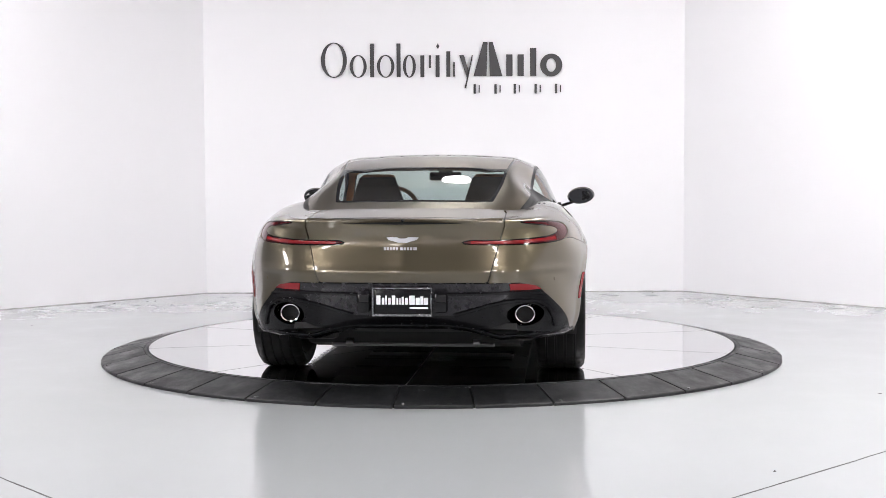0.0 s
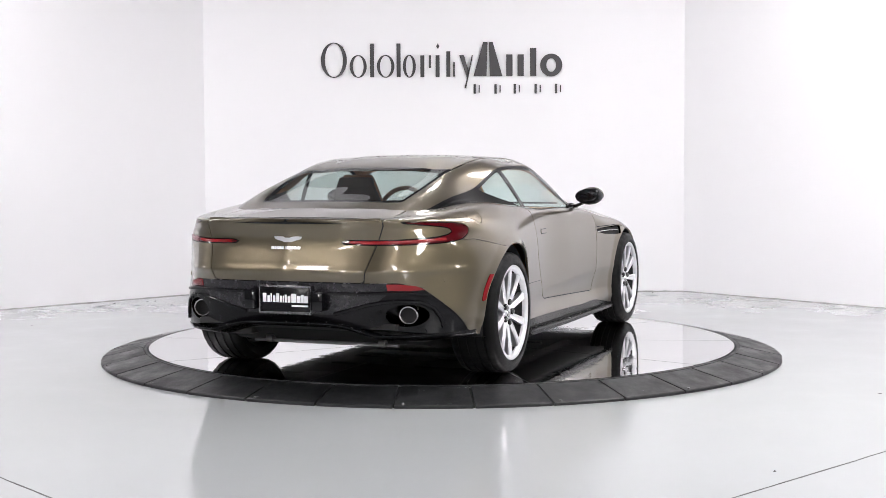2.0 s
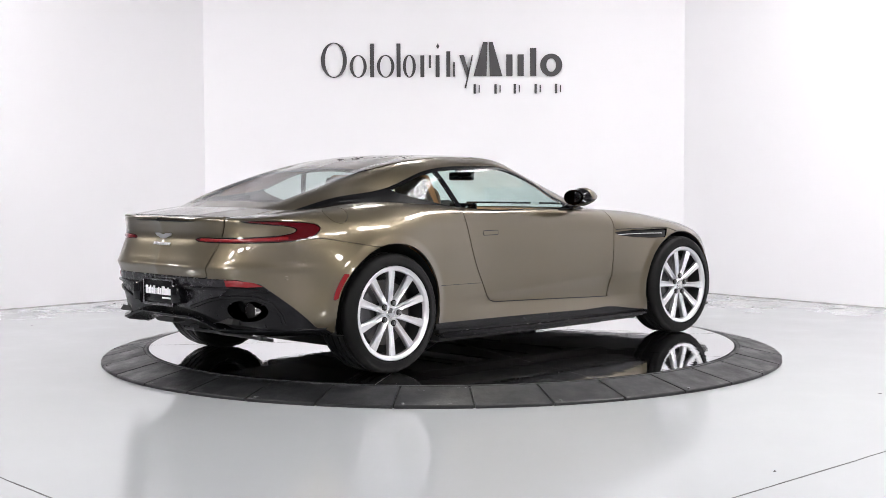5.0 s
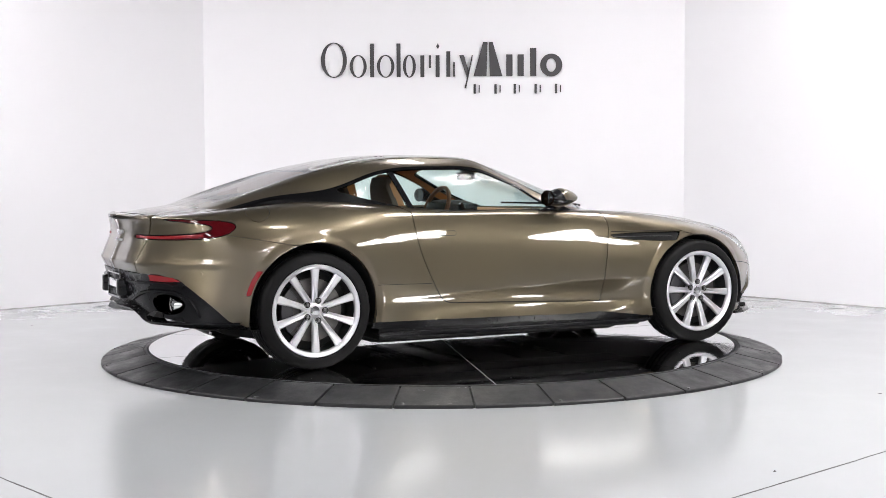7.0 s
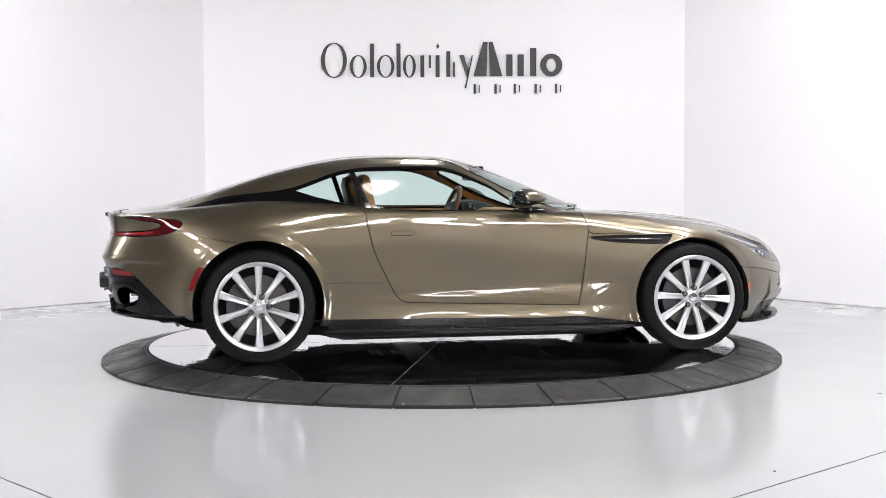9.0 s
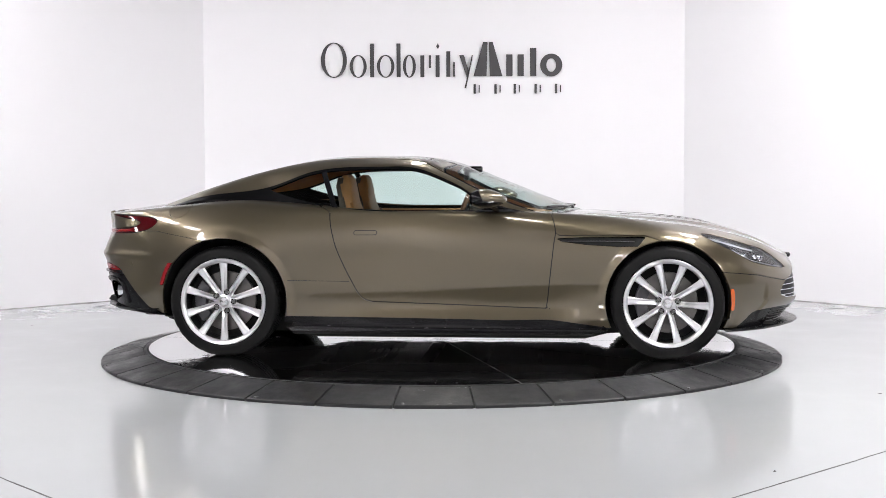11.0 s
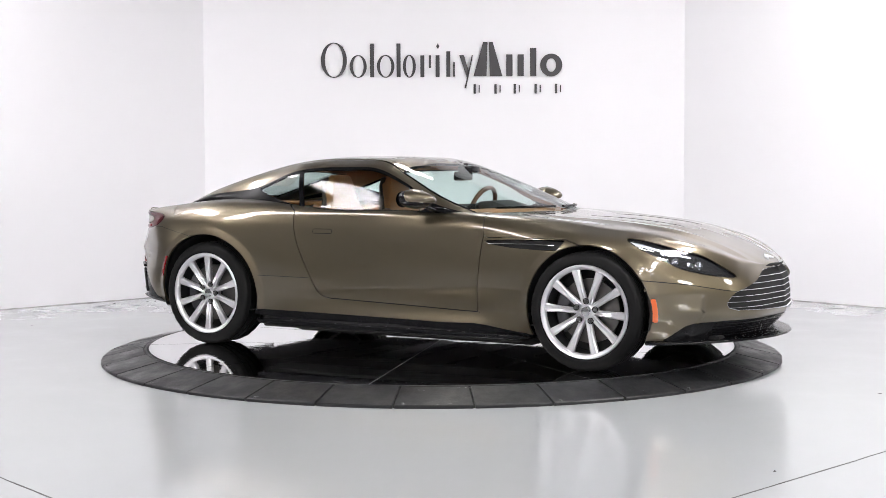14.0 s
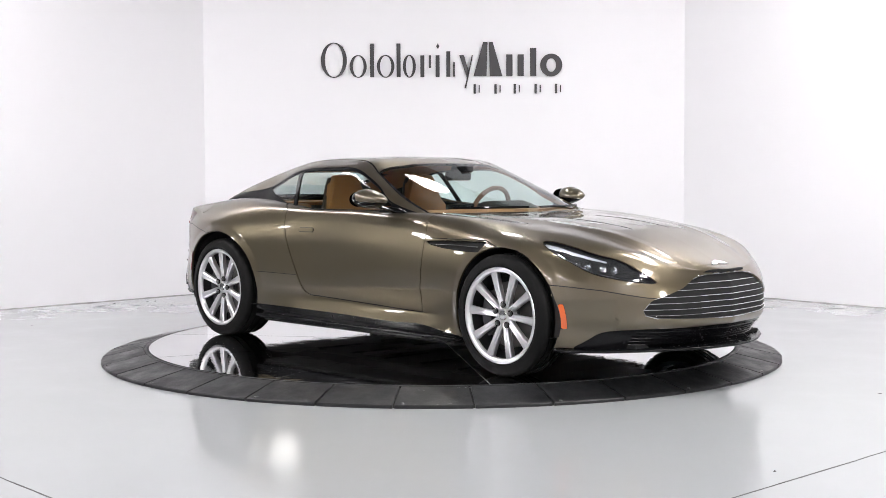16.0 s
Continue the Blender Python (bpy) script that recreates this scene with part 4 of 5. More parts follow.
def patch_bm(outline, skin, out, back=0.006):
    """A thin plate that follows the skin inside a 2D outline."""
    bm = bmesh.new()
    top = [skin(a, b) for a, b in outline]
    c = skin(sum(a for a, b in outline) / len(outline), sum(b for a, b in outline) / len(outline))
    hi = [bm.verts.new(p + n * out) for p, n in top]
    lo = [bm.verts.new(p - n * back) for p, n in top]
    mid = bm.verts.new(c[0] + c[1] * out)
    k = len(hi)
    for i in range(k):
        bm.faces.new((hi[i], hi[(i + 1) % k], mid))
        bm.faces.new((lo[i], lo[(i + 1) % k], hi[(i + 1) % k], hi[i]))
    bmesh.ops.recalc_face_normals(bm, faces=bm.faces[:])
    return bm


def build_underbody(car):
    out = [(-.88, .33), (-.60, .28), (-.45, .20), (-.2, .15), (.4, .125), (.55, .090), (2.3, .088), (2.45, .125), (3.2, .15), (3.50, .185), (3.50, .21), (2.4, .22), (-.45, .26), (-.86, .36)]
    part("underbody", prism_bm(out, -.60, .60, lambda a, b, c: (a, c, b)), M_DARK, car, "black underbody tray", smooth=False)
    for s in (1, -1):
        part("underbody_rail", box_bm(.43, 2.36, s * .74 - .145, s * .74 + .145, .140, .215, .012), M_DARK, car)
        part("underbody_end", box_bm(3.14, 3.25, s * .66 - .1, s * .66 + .1, .175, .22, .01), M_DARK, car)
        part("mud_flap", box_bm(2.40, 2.43, s * .80 - .1, s * .80 + .09, .17, .33, .008), M_SATIN, car)
        part("suspension_arm", tube_bm([(-.02, s * .70, .24), (-.25, s * .30, .21)], .018, 8), M_GREYMETAL, car, "grey suspension arm")
        part("front_suspension_arm", tube_bm([(2.80, s * .70, .24), (2.60, s * .32, .20)], .018, 8), M_GREYMETAL, car, "grey suspension arm")
        part("exhaust_box", box_bm(-.62, -.35, s * .55 - .14, s * .55 + .1, .235, .30, .03), M_CABIN, car, "dark silencer box")
        part("bush", tube_bm([(-.50, s * .36 - .02, .205), (-.50, s * .36 + .02, .205)], .022, 12), M_GREYMETAL, car)
        for k in range(5):
            part("tray_rib", box_bm(.55 + .36 * k, .58 + .36 * k, s * .30 - .2, s * .30 + .2, .080, .094, .004), M_DARK, car)
    part("cross_bar", tube_bm([(-.50, -.46, .195), (-.50, .46, .195)], .010, 8), M_GREYMETAL, car, "thin steel cross bar")
    for k in range(7):
        part("tray_vent", box_bm(.8 + .05 * k, .83 + .05 * k, -.12, .12, .082, .092, .003), M_CABIN, car)
    part("cross_member", box_bm(1.02, 1.20, -.50, .50, .078, .096, .008), M_CABIN, car, "dark cross member")


def build_rear(car):
    # lip that crosses the tail low down, dipping towards the flanks
    ys = np.linspace(-.90, .90, 61)
    bm = bmesh.new()
    rows = []
    for y in ys:
        a = abs(y)
        z = np.interp(a, [0, .25, .34, .50, .60, .90], [.362, .358, .345, .300, .297, .297])
        px = np.interp(a, [0, .5, .70, .84, .90], [-.955, -.90, -.78, -.60, -.44])
        rows.append([bm.verts.new(q) for q in ((px + .10, y, z - .006), (px + .004, y, z + .004), (px - .012, y, z - .001), (px - .010, y, z - .007), (px + .02, y, z - .022), (px + .16, y, z - .045))])
    for p, q in zip(rows, rows[1:]):
        for j in range(5):
            bm.faces.new((p[j], p[j + 1], q[j + 1], q[j]))
    bmesh.ops.recalc_face_normals(bm, faces=bm.faces[:])
    part("diffuser_lip", bm, M_SATIN, car, "satin black diffuser lip", sharp=60)
    # number plate with chrome frame and dark face; the lettering is plain bars
    x = -.972
    plate = part("number_plate", box_bm(x, x + .012, -.150, .150, .412, .552, .006), M_SATIN, car, "black dealer plate with plain white bars")
    for y0, y1, z0, z1 in ((-.160, .160, .550, .560), (-.160, .160, .404, .420), (-.160, -.151, .404, .560), (.151, .160, .404, .560)):
        part("plate_frame", box_bm(x - .008, x + .006, y0, y1, z0, z1, .003, 1), M_MOTTLED, plate, "mottled dark chrome plate frame")
    part("plate_bracket", box_bm(x + .008, x + .07, -.12, .12, .40, .55, .01), M_SATIN, plate)
    for y0, w, h in ((.137, .022, .048), (.108, .014, .036), (.089, .008, .048), (.074, .014, .036), (.054, .018, .048), (.030, .010, .036), (.014, .006, .036), (.002, .012, .042), (-.016, .016, .036)):
        part("bar", box_bm(x - .003, x + .002, y0 - w, y0, .468, .468 + h, .001, 1), M_WALL, plate, "plain white bar", smooth=False)
    for y0, w, h in ((-.038, .030, .048), (-.072, .022, .037), (-.097, .016, .044), (-.116, .022, .037)):
        part("bar", box_bm(x - .003, x + .002, y0 - w, y0, .468, .468 + h, .001, 1), M_WALL, plate, "plain white bar", smooth=False)
    part("bar", box_bm(x - .003, x + .002, -.138, -.04, .446, .455, .001, 1), M_WALL, plate, "plain white bar", smooth=False)
    for s in (1, -1):
        p, n = skin_yz(s * .205, .48)
        part("bumper_pad", box_bm(p.x - .065, p.x + .04, s * .205 - .034, s * .205 + .034, .428, .532, .012), M_BLACK, car, "black raised bumper block")
        # reflector and the blade under it
        ro = [(.56, .575), (.62, .573), (.69, .560), (.725, .538), (.66, .536), (.565, .540)]
        part("rear_reflector", patch_bm([(s * a, b) for a, b in ro], lambda a, b: skin_yz(a, b), .006), M_REDREF, car, "red bumper reflector")
        pts = [skin_yz(s * y, z) for y, z in ((.22, .523), (.34, .524), (.46, .526), (.56, .528), (.66, .522), (.74, .508))]
        part("bumper_blade", band_bm([p for p, n in pts], [n for p, n in pts], .016, .020), M_SATIN, car)
        pts = [skin_yz(s * y, z) for y, z in ((.27, .41), (.36, .435), (.46, .463), (.54, .478), (.62, .482), (.70, .475), (.76, .44), (.79, .38), (.80, .33))]
        part("bumper_crease", band_bm([p for p, n in pts], [n for p, n in pts], .020, .014), M_SATIN, car)
        # bright oval exhaust tip in its recess
        prof = [(.046, .10), (.049, .0), (.047, -.005), (.043, -.004), (.041, .01), (.040, .12)]
        bm = lathe_bm(prof, 40)
        p, n = skin_yz(s * .642, .402)
        xform(bm, Matrix.Translation((p.x + .035, s * .642, .402)) @ pose(0, 0, 0, 0, 0, -90) @ Matrix.Diagonal((1.12, 1, 1, 1)))
        part("exhaust_tip", bm, M_CHROME, car, "polished oval exhaust tip")
        # Flat near-black disc closes the exhaust tip.
        bm = lathe_bm([(0, .03), (.046, .03)], 24)
        xform(bm, Matrix.Translation((p.x + .05, s * .642, .402)) @ pose(0, 0, 0, 0, 0, -90) @ Matrix.Diagonal((1.1, 1, 1, 1)))
        part("exhaust_inside", bm, M_DARK, car, "flat black disc inside exhaust tip")
        # parking sensors
        for y, z in ((.80, .585), (.28, .455)):
            p, n = skin_yz(s * y, z)
            bm = bmesh.new()
            bmesh.ops.create_cone(bm, cap_ends=True, segments=14, radius1=.011, radius2=.010, depth=.004)
            xform(bm, Matrix.Translation(p + n * .001) @ n.to_track_quat("Z", "Y").to_matrix().to_4x4())
            part("parking_sensor", bm, M_PAINT if z > .5 else M_SATIN, car)
        # brighter strip inside the lamp
        pts = [skin_yz(s * y, z) for y, z in ((.36, .793), (.46, .792), (.56, .792), (.66, .795), (.74, .800), (.80, .806))]
        part("light_strip", band_bm([p for p, n in pts], [n for p, n in pts], .016, .004), M_REDREF, car, "brighter red light strip")
    # winged badge as a plain plaque and a plain strip below it
    wing = [(-.085, .822), (-.06, .823), (-.028, .822), (-.018, .816), (.018, .816), (.028, .822), (.06, .823), (.085, .822), (.075, .808), (.045, .800), (.02, .792), (-.02, .792), (-.045, .800), (-.075, .808)]
    part("rear_badge", patch_bm(wing, lambda a, b: skin_yz(a, b), .007), M_ALLOY, car, "chrome winged badge plaque")
    for y0, w in ((.100, .013), (.083, .011), (.068, .011), (.053, .013), (.036, .012), (.012, .014), (-.006, .013), (-.023, .012), (-.039, .011), (-.054, .005), (-.062, .014)):
        o = [(y0, .768), (y0, .754), (y0 - w, .754), (y0 - w, .768)]
        part("badge_bar", patch_bm(o, lambda a, b: skin_yz(a, b), .004), M_ALLOY, car, "small plain chrome bar")
    # spoiler slot on the deck: a near-black strip stands in for its shade
    pts = [skin_xy(np.interp(abs(y), [0, .3, .52], [-.875, -.86, -.81]), y) for y in np.linspace(-.5, .5, 25)]
    part("spoiler_slot", band_bm([p for p, n in pts], [n for p, n in pts], .008, .0015), M_DARK, car, "thin black strip for shade in spoiler slot")
    pts = [skin_xy(np.interp(abs(y), [0, .3, .52], [-.935, -.92, -.865]), y) for y in np.linspace(-.52, .52, 25)]
    part("spoiler_edge", band_bm([p for p, n in pts], [n for p, n in pts], .03, .009), M_PAINT, car)


def build_front(car):
    # grille: near-black sheet for the shade inside, chrome slats and surround
    bm = bmesh.new()
    ys = np.linspace(-.60, .60, 41)
    lo = [bm.verts.new((skin_yz(y, .37, True)[0].x - .075, y, .34)) for y in ys]
    hi = [bm.verts.new((skin_yz(y, .56, True)[0].x - .075, y, .60)) for y in ys]
    for i in range(40):
        bm.faces.new((lo[i], lo[i + 1], hi[i + 1], hi[i]))
    part("grille_back", bm, M_DARK, car, "near-black sheet for shade in grille")
    edge = [(.305, .565), (.385, .523), (.47, .49), (.553, .459), (.59, .405), (.582, .380)]

    def half_width(z):
        pts = [(.25, .58)] + edge
        return float(np.interp(-z, [-b for a, b in pts], [a for a, b in pts]))
    for z in (.376, .408, .441, .475, .510, .546):
        w = half_width(z) - .006
        pts = []
        for y in np.linspace(-w, w, 33):
            p, n = skin_yz(y, z, True)
            pts.append(Vector((p.x - .014, y, z)))
        part("grille_slat", tube_bm(pts, .0032, 8, .8), M_CHROME, car, "polished grille slat")
        part("grille_slat_back", tube_bm([p + Vector((-.022, 0, .002)) for p in pts], .011, 6, .35), M_DARK, car)
    for y in np.linspace(-.5, .5, 21):
        z1 = .57 if abs(y) < .38 else np.interp(abs(y), [.38, .58], [.56, .43])
        a, b = skin_yz(y, .37, True)[0], skin_yz(y, z1 - .01, True)[0]
        part("grille_bar", tube_bm([(a.x - .045, y, .36), ((a.x + b.x) / 2 - .04, y, (.36 + z1) / 2), (b.x - .045, y, z1)], .007, 6), M_SATIN, car)
    loop = [(0, .593), (.16, .591), (.25, .581), (.306, .566), (.386, .524), (.47, .491), (.554, .460), (.592, .405), (.583, .379), (.53, .361), (.42, .355), (.3, .351), (.15, .347), (0, .345)]
    for s in (1, -1):
        pts = [skin_yz(s * y, z, True)[0] for y, z in loop]
        part("grille_surround", tube_bm([p + Vector((-.004, 0, 0)) for p in pts], .0035, 8), M_CHROME, car, "bright grille surround")
    wing = [(-.075, .012), (-.05, .013), (-.02, .010), (0, .004), (.02, .010), (.05, .013), (.075, .012), (.06, -.002), (.03, -.009), (0, -.016), (-.03, -.009), (-.06, -.002)]
    part("bonnet_badge", patch_bm([(3.615 + b * 1.4, a) for a, b in wing], lambda a, b: skin_xy(a, b), .006), M_ALLOY, car, "chrome winged badge plaque")
    # splitter blade
    plan = [(3.16, .905), (3.27, .86), (3.42, .735), (3.55, .56), (3.66, .36), (3.72, .18), (3.74, 0)]
    ring = plan + [(x, -y) for x, y in plan[-2::-1]]
    bm = prism_bm(ring, .172, .188, lambda a, b, c: (a, b, c + .012 * max(0, a - 3.4)), .005)
    part("front_splitter", bm, M_SATIN, car, "satin black front splitter", sharp=40)
    for k, z in enumerate((.21, .228, .246, .264, .282)):
        pts = []
        for y in np.linspace(-.60, .60, 25):
            p, n = skin_yz(y, max(z, .20), True)
            pts.append(Vector((p.x + .003, y, z)))
        part("intake_slat", tube_bm(pts, .004, 6), M_SATIN, car)
    for s in (1, -1):
        # bonnet louvres: near-black strips put the slots' shade into colour
        pts = [skin_xy(x, s * np.interp(x, [2.5, 3.15], [.215, .175])) for x in np.linspace(2.54, 3.14, 22)]
        part("bonnet_louvre", band_bm([p for p, n in pts], [n for p, n in pts], lambda t: .005 + .017 * math.sin(math.pi * t), .0014), M_DARK, car, "slim black strip for shade in bonnet louvre")
        # lamp internals
        for x, z in ((3.300, .648), (3.412, .628)):
            p, n = skin_xz(x, z, s)
            m = Matrix.Translation(p - n * .026) @ (n * .6 + Vector((.6, 0, 0))).to_track_quat("Z", "Y").to_matrix().to_4x4()
            bm = bmesh.new()
            bmesh.ops.create_uvsphere(bm, u_segments=16, v_segments=10, radius=.024)
            part("projector_lens", xform(bm, m), M_LENS, car, "clear projector lens")
            part("projector_ring", xform(lathe_bm([(.023, -.01), (.025, .010), (.029, .010), (.031, -.012)], 24, "z"), m), M_CHROME, car)
            p2, n2 = skin_xz(x - .045, z + .006, s)
            m2 = Matrix.Translation(p2 - n2 * .024) @ n2.to_track_quat("Z", "Y").to_matrix().to_4x4()
            part("lamp_block", xform(box_bm(-.016, .016, -.014, .014, -.012, .012, .003), m2), M_CHROME, car)
        pts = [skin_xz(x, z, s) for x, z in ((3.035, .764), (3.11, .750), (3.20, .722), (3.29, .694), (3.36, .674))]
        part("daylight_strip", band_bm([p - n * .022 for p, n in pts], [n for p, n in pts], lambda t: .036 * (1 - t) + .012, .008), M_LED, car, "white ribbed daylight strip")
        pts = [skin_xz(x, z, s) for x, z in ((3.10, .731), (3.16, .702), (3.225, .668), (3.335, .610), (3.45, .577), (3.54, .560))]
        part("lamp_trim", band_bm([p - n * .008 for p, n in pts], [n for p, n in pts], .006, .006), M_CHROME, car)
        # vent strake
        pts = [skin_xz(x, z, s) for x, z in ((2.13, .735), (2.25, .737), (2.40, .738), (2.60, .735))]
        part("vent_strake", band_bm([p - n * .014 for p, n in pts], [n for p, n in pts], .007, .010), M_CHROME, car, "bright fender vent strake")
        # sensor in the bumper
        p, n = skin_xz(3.165, .49, s)
        bm = bmesh.new()
        bmesh.ops.create_cone(bm, cap_ends=True, segments=14, radius1=.010, radius2=.009, depth=.004)
        part("parking_sensor", xform(bm, Matrix.Translation(p + n * .001) @ n.to_track_quat("Z", "Y").to_matrix().to_4x4()), M_PAINT, car)


def build_flanks(car):
    for s in (1, -1):
        # sill blade
        out = [(.40, .19), (.44, .165), (1.2, .158), (2.36, .160), (2.44, .178), (2.36, .186), (1.2, .188), (.5, .198)]
        bm = prism_bm(out, .86, .935, lambda a, b, c: (a, s * (c + .004 * math.sin(a * 1.2)), b), .005)
        part("sill_blade", bm, M_SATIN, car, "satin black sill blade", sharp=40)
        # crease from rear arch to door
        pts = [skin_xz(x, z, s) for x, z in ((.41, .486), (.52, .484), (.66, .481), (.80, .478))]
        part("wing_joint", band_bm([p for p, n in pts], [n for p, n in pts], .003, .0008), M_DARK, car, "thin dark panel joint")
        # mirror: painted cap, black lower shell, glass, stalk
        bm = bmesh.new()
        bmesh.ops.create_uvsphere(bm, u_segments=28, v_segments=18, radius=1)
        for v in bm.verts:
            x, y, z = v.co
            bx = np.clip(x, -.80, 1)
            v.co = Vector((1.685 + .125 * bx - .02 * y, s * (.962 + .098 * y * (1 - .18 * max(0, x))), 1.000 + (.066 if z > 0 else .058) * z * (1 - .35 * max(0, x)) + .008 * y))
        if s < 0:
            bmesh.ops.reverse_faces(bm, faces=bm.faces[:])
        cap = bm.copy()
        for v in bm.verts:
            v.co = Vector((1.685, s * .965, 1.000)) + (v.co - Vector((1.685, s * .965, 1.000))) * .985
        bmesh.ops.bisect_plane(cap, geom=cap.verts[:] + cap.edges[:] + cap.faces[:], plane_co=(1.69, 0, .990), plane_no=(.10, 0, 1), clear_inner=True)
        bmesh.ops.bisect_plane(cap, geom=cap.verts[:] + cap.edges[:] + cap.faces[:], plane_co=(1.665, 0, .992), plane_no=(1, 0, .45), clear_inner=True)
        mirror = part("door_mirror", bm, M_BLACK, car, "door mirror with black shell")
        part("mirror_cap", cap, M_PAINT, mirror, "bronze mirror cap")
        bm = bmesh.new()
        ov = [bm.verts.new((1.5848, s * (.962 + .084 * math.cos(t)), 1.002 + .051 * math.sin(t))) for t in [2 * math.pi * k / 28 for k in range(28)]]
        bm.faces.new(ov if s < 0 else ov[::-1])
        part("mirror_glass", bm, M_MIRROR, mirror, "mirror glass", smooth=False)
        part("mirror_stalk", tube_bm([(1.74, s * .80, .920), (1.73, s * .85, .938), (1.71, s * .90, .955), (1.70, s * .93, .968)], .02, 10, .55), M_BLACK, mirror)
        part("mirror_base", prism_bm([(1.60, .918), (1.86, .918), (1.80, .945), (1.70, .955)], .795, .822, lambda a, b, c: (a, s * c, b), .005), M_BLACK, mirror)
    for y0, y1 in ((.55, .02), (-.08, -.60)):
        pts = []
        for k in range(12):
            y = y0 + (y1 - y0) * k / 11
            pts.append((np.interp(abs(y), [0, .42, .75], [2.27, 2.19, 2.0]) - .03, y, .945))
        part("wiper", tube_bm(pts, .008, 6), M_BLACK, car, "black windscreen wiper")
    part("cowl", box_bm(2.08, 2.24, -.42, .42, .88, .905, .01), M_SATIN, car, "black cowl panel")


def build_interior(car):
    part("cabin_floor", box_bm(.44, 2.05, -.76, .76, .235, .27, .01), M_CABIN, car, "dark carpet floor")
    part("rear_bulkhead", prism_bm([(-.30, .5), (-.22, .93), (-.10, .95), (.05, .86), (.05, .3), (-.2, .3)], -.60, .60, lambda a, b, c: (a, c, b), .01), M_CABIN, car)
    part("parcel_shelf", box_bm(-.34, .06, -.50, .50, .93, .960, .008), M_TAN, car, "tan leather parcel shelf")
    part("centre_console", box_bm(.55, 1.75, -.12, .12, .27, .62, .04), M_SADDLE, car)
    dash = [(1.50, .62), (1.45, .80), (1.52, .885), (1.66, .925), (1.85, .915), (2.15, .88), (2.15, .55)]
    part("dashboard", prism_bm(dash, -.74, .74, lambda a, b, c: (a, c, b), .02), M_TAN, car, "tan leather dashboard")
    part("dash_screen", box_bm(1.50, 1.52, -.13, .13, .865, .955, .006), M_BLACK, car, "dark screen")
    part("instrument_hood", prism_bm([(1.50, .86), (1.48, .965), (1.60, .975), (1.75, .93), (1.7, .88)], .22, .56, lambda a, b, c: (a, c, b), .02), M_CABIN, car)
    # steering wheel
    m = pose(1.44, .37, .905, 0, -68, 0)
    bm = bmesh.new()
    rows = []
    for k in range(40):
        t = 2 * math.pi * k / 40
        rows.append([bm.verts.new(((.175 + .017 * math.cos(q)) * math.cos(t) * .97, (.175 + .017 * math.cos(q)) * math.sin(t), .017 * math.sin(q))) for q in [2 * math.pi * j / 8 for j in range(8)]])
    for k in range(40):
        p, q = rows[k], rows[(k + 1) % 40]
        for j in range(8):
            bm.faces.new((p[j], p[(j + 1) % 8], q[(j + 1) % 8], q[j]))
    bmesh.ops.recalc_face_normals(bm, faces=bm.faces[:])
    sw = part("steering_wheel", xform(bm, m), M_SADDLE, car, "brown leather steering wheel")
    part("wheel_boss", xform(box_bm(-.055, .055, -.165, .165, -.02, .012, .02), m), M_CABIN, sw)
    part("mirror_inside", box_bm(1.475, 1.51, -.115, .115, 1.115, 1.175, .012), M_BLACK, car, "black interior mirror")
    part("mirror_mount", box_bm(1.47, 1.60, -.05, .05, 1.17, 1.215, .012), M_BLACK, car)

    def seat(y, x, w, scale, name):
        """A bucket seat: a back that narrows into its headrest, a cushion and darker bolsters."""
        back = [(x + .10, .46), (x + .05, .60), (x + .01, .74), (x - .03, .88), (x - .05, .98), (x - .075, 1.08), (x - .065, 1.14), (x - .03, 1.165), (x + .005, 1.15), (x + .02, 1.08), (x + .03, .98), (x + .07, .86), (x + .12, .72), (x + .16, .60), (x + .20, .48)]

        def taper(a, b, c):
            k = np.interp(b, [.46, .80, .93, 1.03, 1.12, 1.165], [1, 1, .80, .55, .50, .40])
            return (a, y + (c - y) * k, .46 + (b - .46) * scale)
        st = part(name, prism_bm(back, y - w, y + w, taper, .022), M_TAN, car, "tan leather bucket seat")
        shell = [(a - .012, b) for a, b in back[1:7]] + [(a + .03, b) for a, b in back[6:0:-1]]
        part("seat_shell", prism_bm(shell, y - w * 1.02, y + w * 1.02, taper, .008), M_COCOA, st, "dark brown seat back")
        part("cushion", prism_bm([(x + .08, .38), (x + .06, .50), (x + .55, .56), (x + .60, .50), (x + .57, .38)], y - w, y + w, lambda a, b, c: (a, c, b), .03), M_TAN, st)
        for s in (1, -1):
            out = [(x + .13, .48), (x + .04, .74), (x + .0, .90), (x + .06, .92), (x + .14, .78), (x + .24, .52)]
            part("bolster", prism_bm(out, y + s * w * .80, y + s * w * 1.06, lambda a, b, c: (a, c, .46 + (b - .46) * scale), .018), M_SADDLE, st, "darker brown side bolster")
    for y in (.37, -.37):
        seat(y, .74, .25, 1.0, "front_seat")
        seat(y * .84, .12, .22, .70, "rear_seat")
    for s in (1, -1):
        part("door_card", prism_bm([(.55, .3), (.45, .88), (.62, .905), (1.75, .902), (2.0, .87), (2.0, .3)], .755, .79, lambda a, b, c: (a, s * c, b), .008), M_TAN, car, "tan leather door lining")
        part("door_pull", prism_bm([(.75, .66), (.85, .74), (1.4, .76), (1.45, .68), (1.2, .64)], .70, .76, lambda a, b, c: (a, s * c, b), .012), M_SADDLE, car)
        part("rear_quarter_lining", prism_bm([(-.12, .80), (-.12, .90), (.30, .93), (.56, .90), (.56, .4), (.46, .4), (.42, .6), (.34, .74)], .70, .745, lambda a, b, c: (a, s * c, b), .008), M_TAN, car)


build_underbody(CAR)
build_rear(CAR)
build_front(CAR)
build_flanks(CAR)
build_interior(CAR)


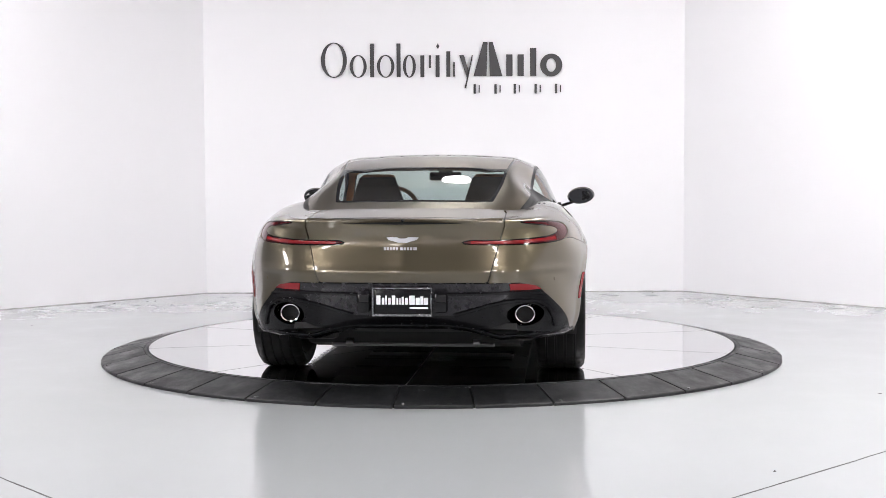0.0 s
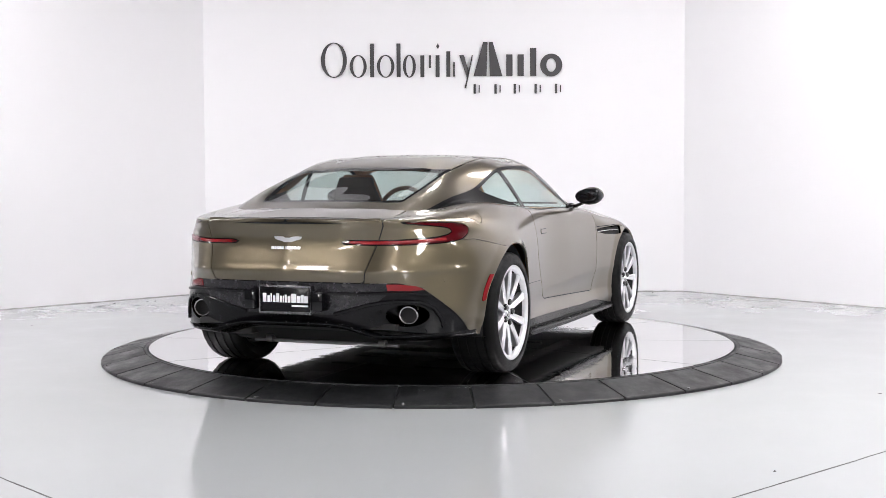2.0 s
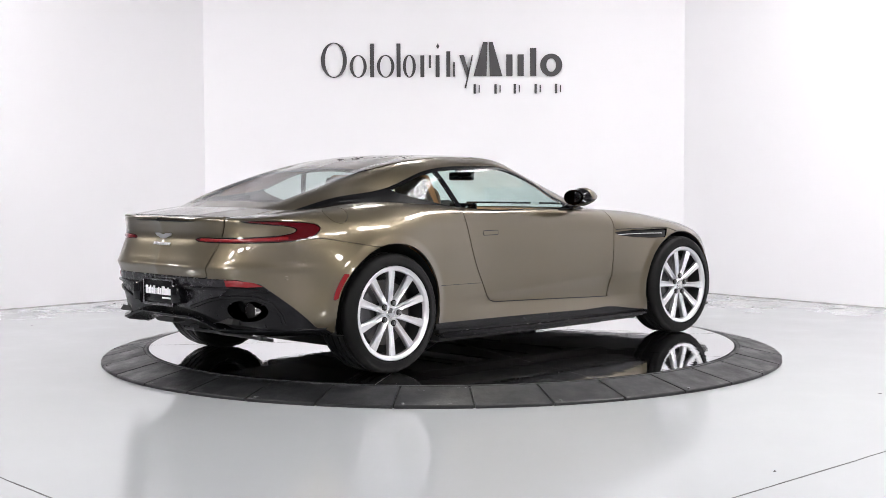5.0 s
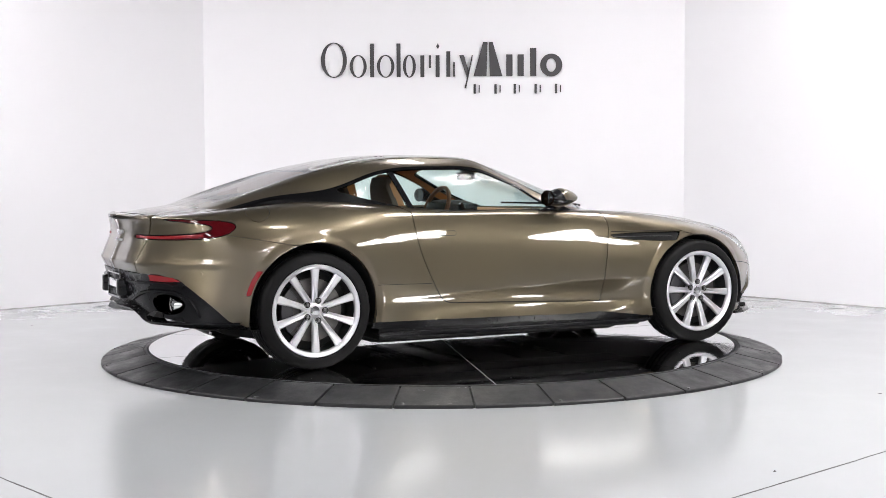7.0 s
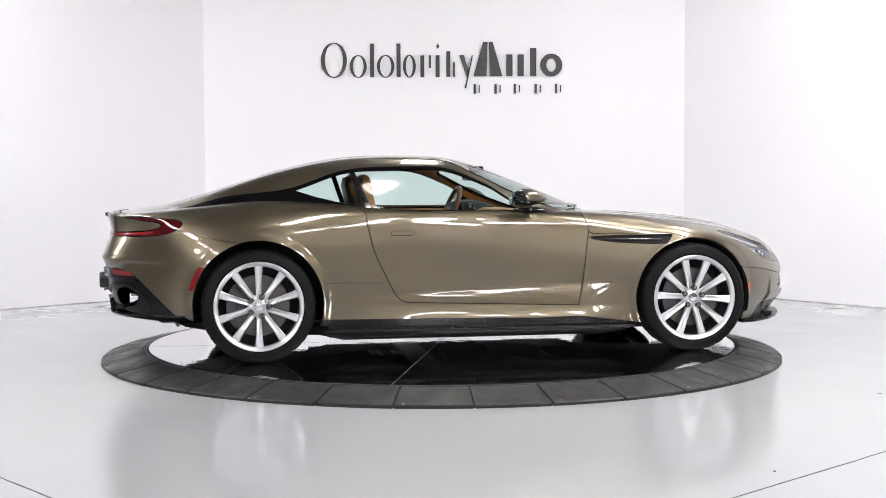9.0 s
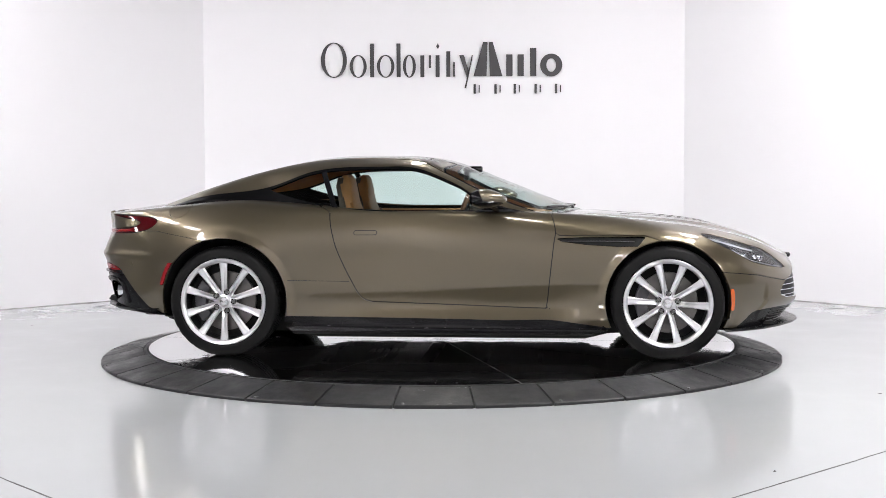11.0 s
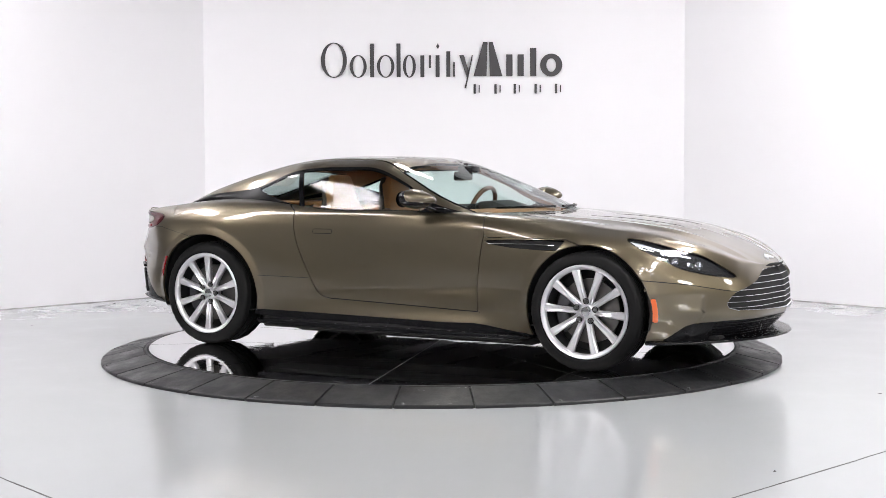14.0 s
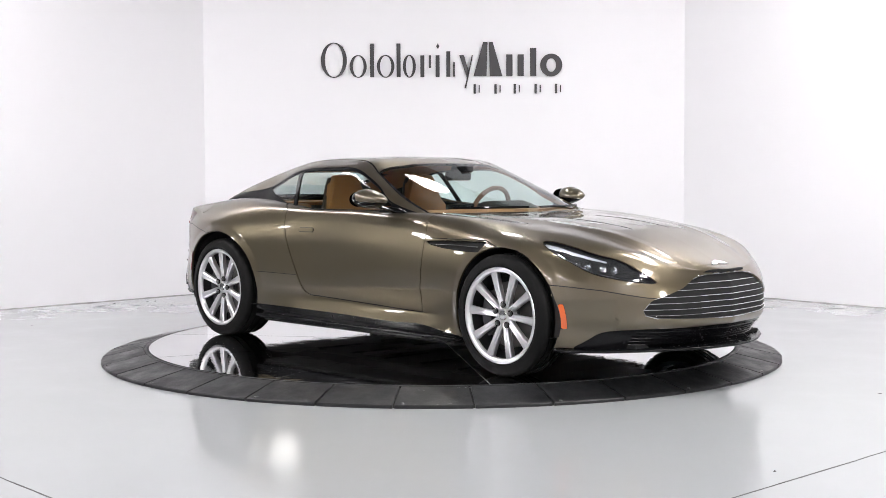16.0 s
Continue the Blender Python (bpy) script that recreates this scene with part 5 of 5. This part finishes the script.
def softbox(x, y, z, r, target):
    ob = tagged(new("softbox"), "octagonal white softbox studio lamp on stand", "studio lamp", "studio softboxes")
    ob.matrix_basis = look((x, y, z), target)
    oct_ = [(r * math.cos(radians(22.5 + 45 * k)), r * math.sin(radians(22.5 + 45 * k))) for k in range(8)]
    part("diffuser", prism_bm(oct_, -.01, .0, lambda a, b, c: (a, b, c)), M_SOFT, ob, "glowing white diffuser", smooth=False)
    bm = bmesh.new()
    lo = [bm.verts.new((a * 1.02, b * 1.02, .0)) for a, b in oct_]
    hi = [bm.verts.new((a * .2, b * .2, .4)) for a, b in oct_]
    for i in range(8):
        bm.faces.new((lo[i], lo[(i + 1) % 8], hi[(i + 1) % 8], hi[i]))
    bm.faces.new(hi)
    part("hood", bm, M_SATIN, ob, "black fabric hood", smooth=False)
    # stand: pole and three feet, in world space under the lamp
    inv = ob.matrix_basis.inverted()
    back = ob.matrix_basis @ Vector((0, 0, .42))
    pole = part("pole", xform(tube_bm([(back.x, back.y, .03), (back.x, back.y, back.z)], .016, 10), inv), M_GREYMETAL, ob)
    for k in range(3):
        a = radians(120 * k + 30)
        part("leg", xform(tube_bm([(back.x, back.y, .35), (back.x + .45 * math.cos(a), back.y + .45 * math.sin(a), .012)], .012, 8), inv), M_GREYMETAL, ob)


def ceiling_softbox(x, y, z, r):
    ob = tagged(new("ceiling_softbox"), "octagonal white softbox hanging from dark ceiling", "studio lamp", "ceiling softboxes")
    ob.location = (x, y, z)
    oct_ = [(r * math.cos(radians(22.5 + 45 * k)), r * math.sin(radians(22.5 + 45 * k))) for k in range(8)]
    part("diffuser", prism_bm(oct_, 0.0, .01, lambda a, b, c: (a, b, c)), M_SOFT, ob, "glowing white diffuser", smooth=False)
    bm = bmesh.new()
    lo = [bm.verts.new((a * 1.02, b * 1.02, .008)) for a, b in oct_]
    hi = [bm.verts.new((a * .2, b * .2, .35)) for a, b in oct_]
    for i in range(8):
        bm.faces.new((lo[i], lo[(i + 1) % 8], hi[(i + 1) % 8], hi[i]))
    bm.faces.new(hi)
    part("hood", bm, M_SATIN, ob, "black fabric hood", smooth=False)
    part("hanger", tube_bm([(0, 0, .33), (0, 0, 4.6 - z)], .02, 8), M_GREYMETAL, ob)


for x, y, z, r in ((-4.0, -6.8, 1.8, .36), (5.2, -3.6, 1.7, .27), (4.6, -6.7, 1.8, .44), (-5.0, -.6, 1.55, .22)):
    softbox(x, y, z, r, (0, 0, .9))
for x, y in ((.1, 1.75), (2.2, -1.5), (.2, -2.7)):
    ceiling_softbox(x, y, 3.9, .30)
for lx, glow in zip((-4.6, 3.2), M_STRIP):
    # The sixth light of each row is added, unseen, to brighten the flank.
    for k in range(6):
        ob = tagged(part("ceiling_light", box_bm(-.21, .21, -.75, .75, -.03, .05, .004, 1), glow, smooth=False), "glowing white linear ceiling light", "ceiling light", "ceiling lights")
        ob.location = (lx, 1.35 - 2.75 * k, 4.55)


def motions():
    walk(TABLE, [(t, pose(0, 0, 0, 0, 0, a)) for t, a in TURN])
    walk(CAR, [(t, car_pose(a)) for t, a in TURN])


motions()
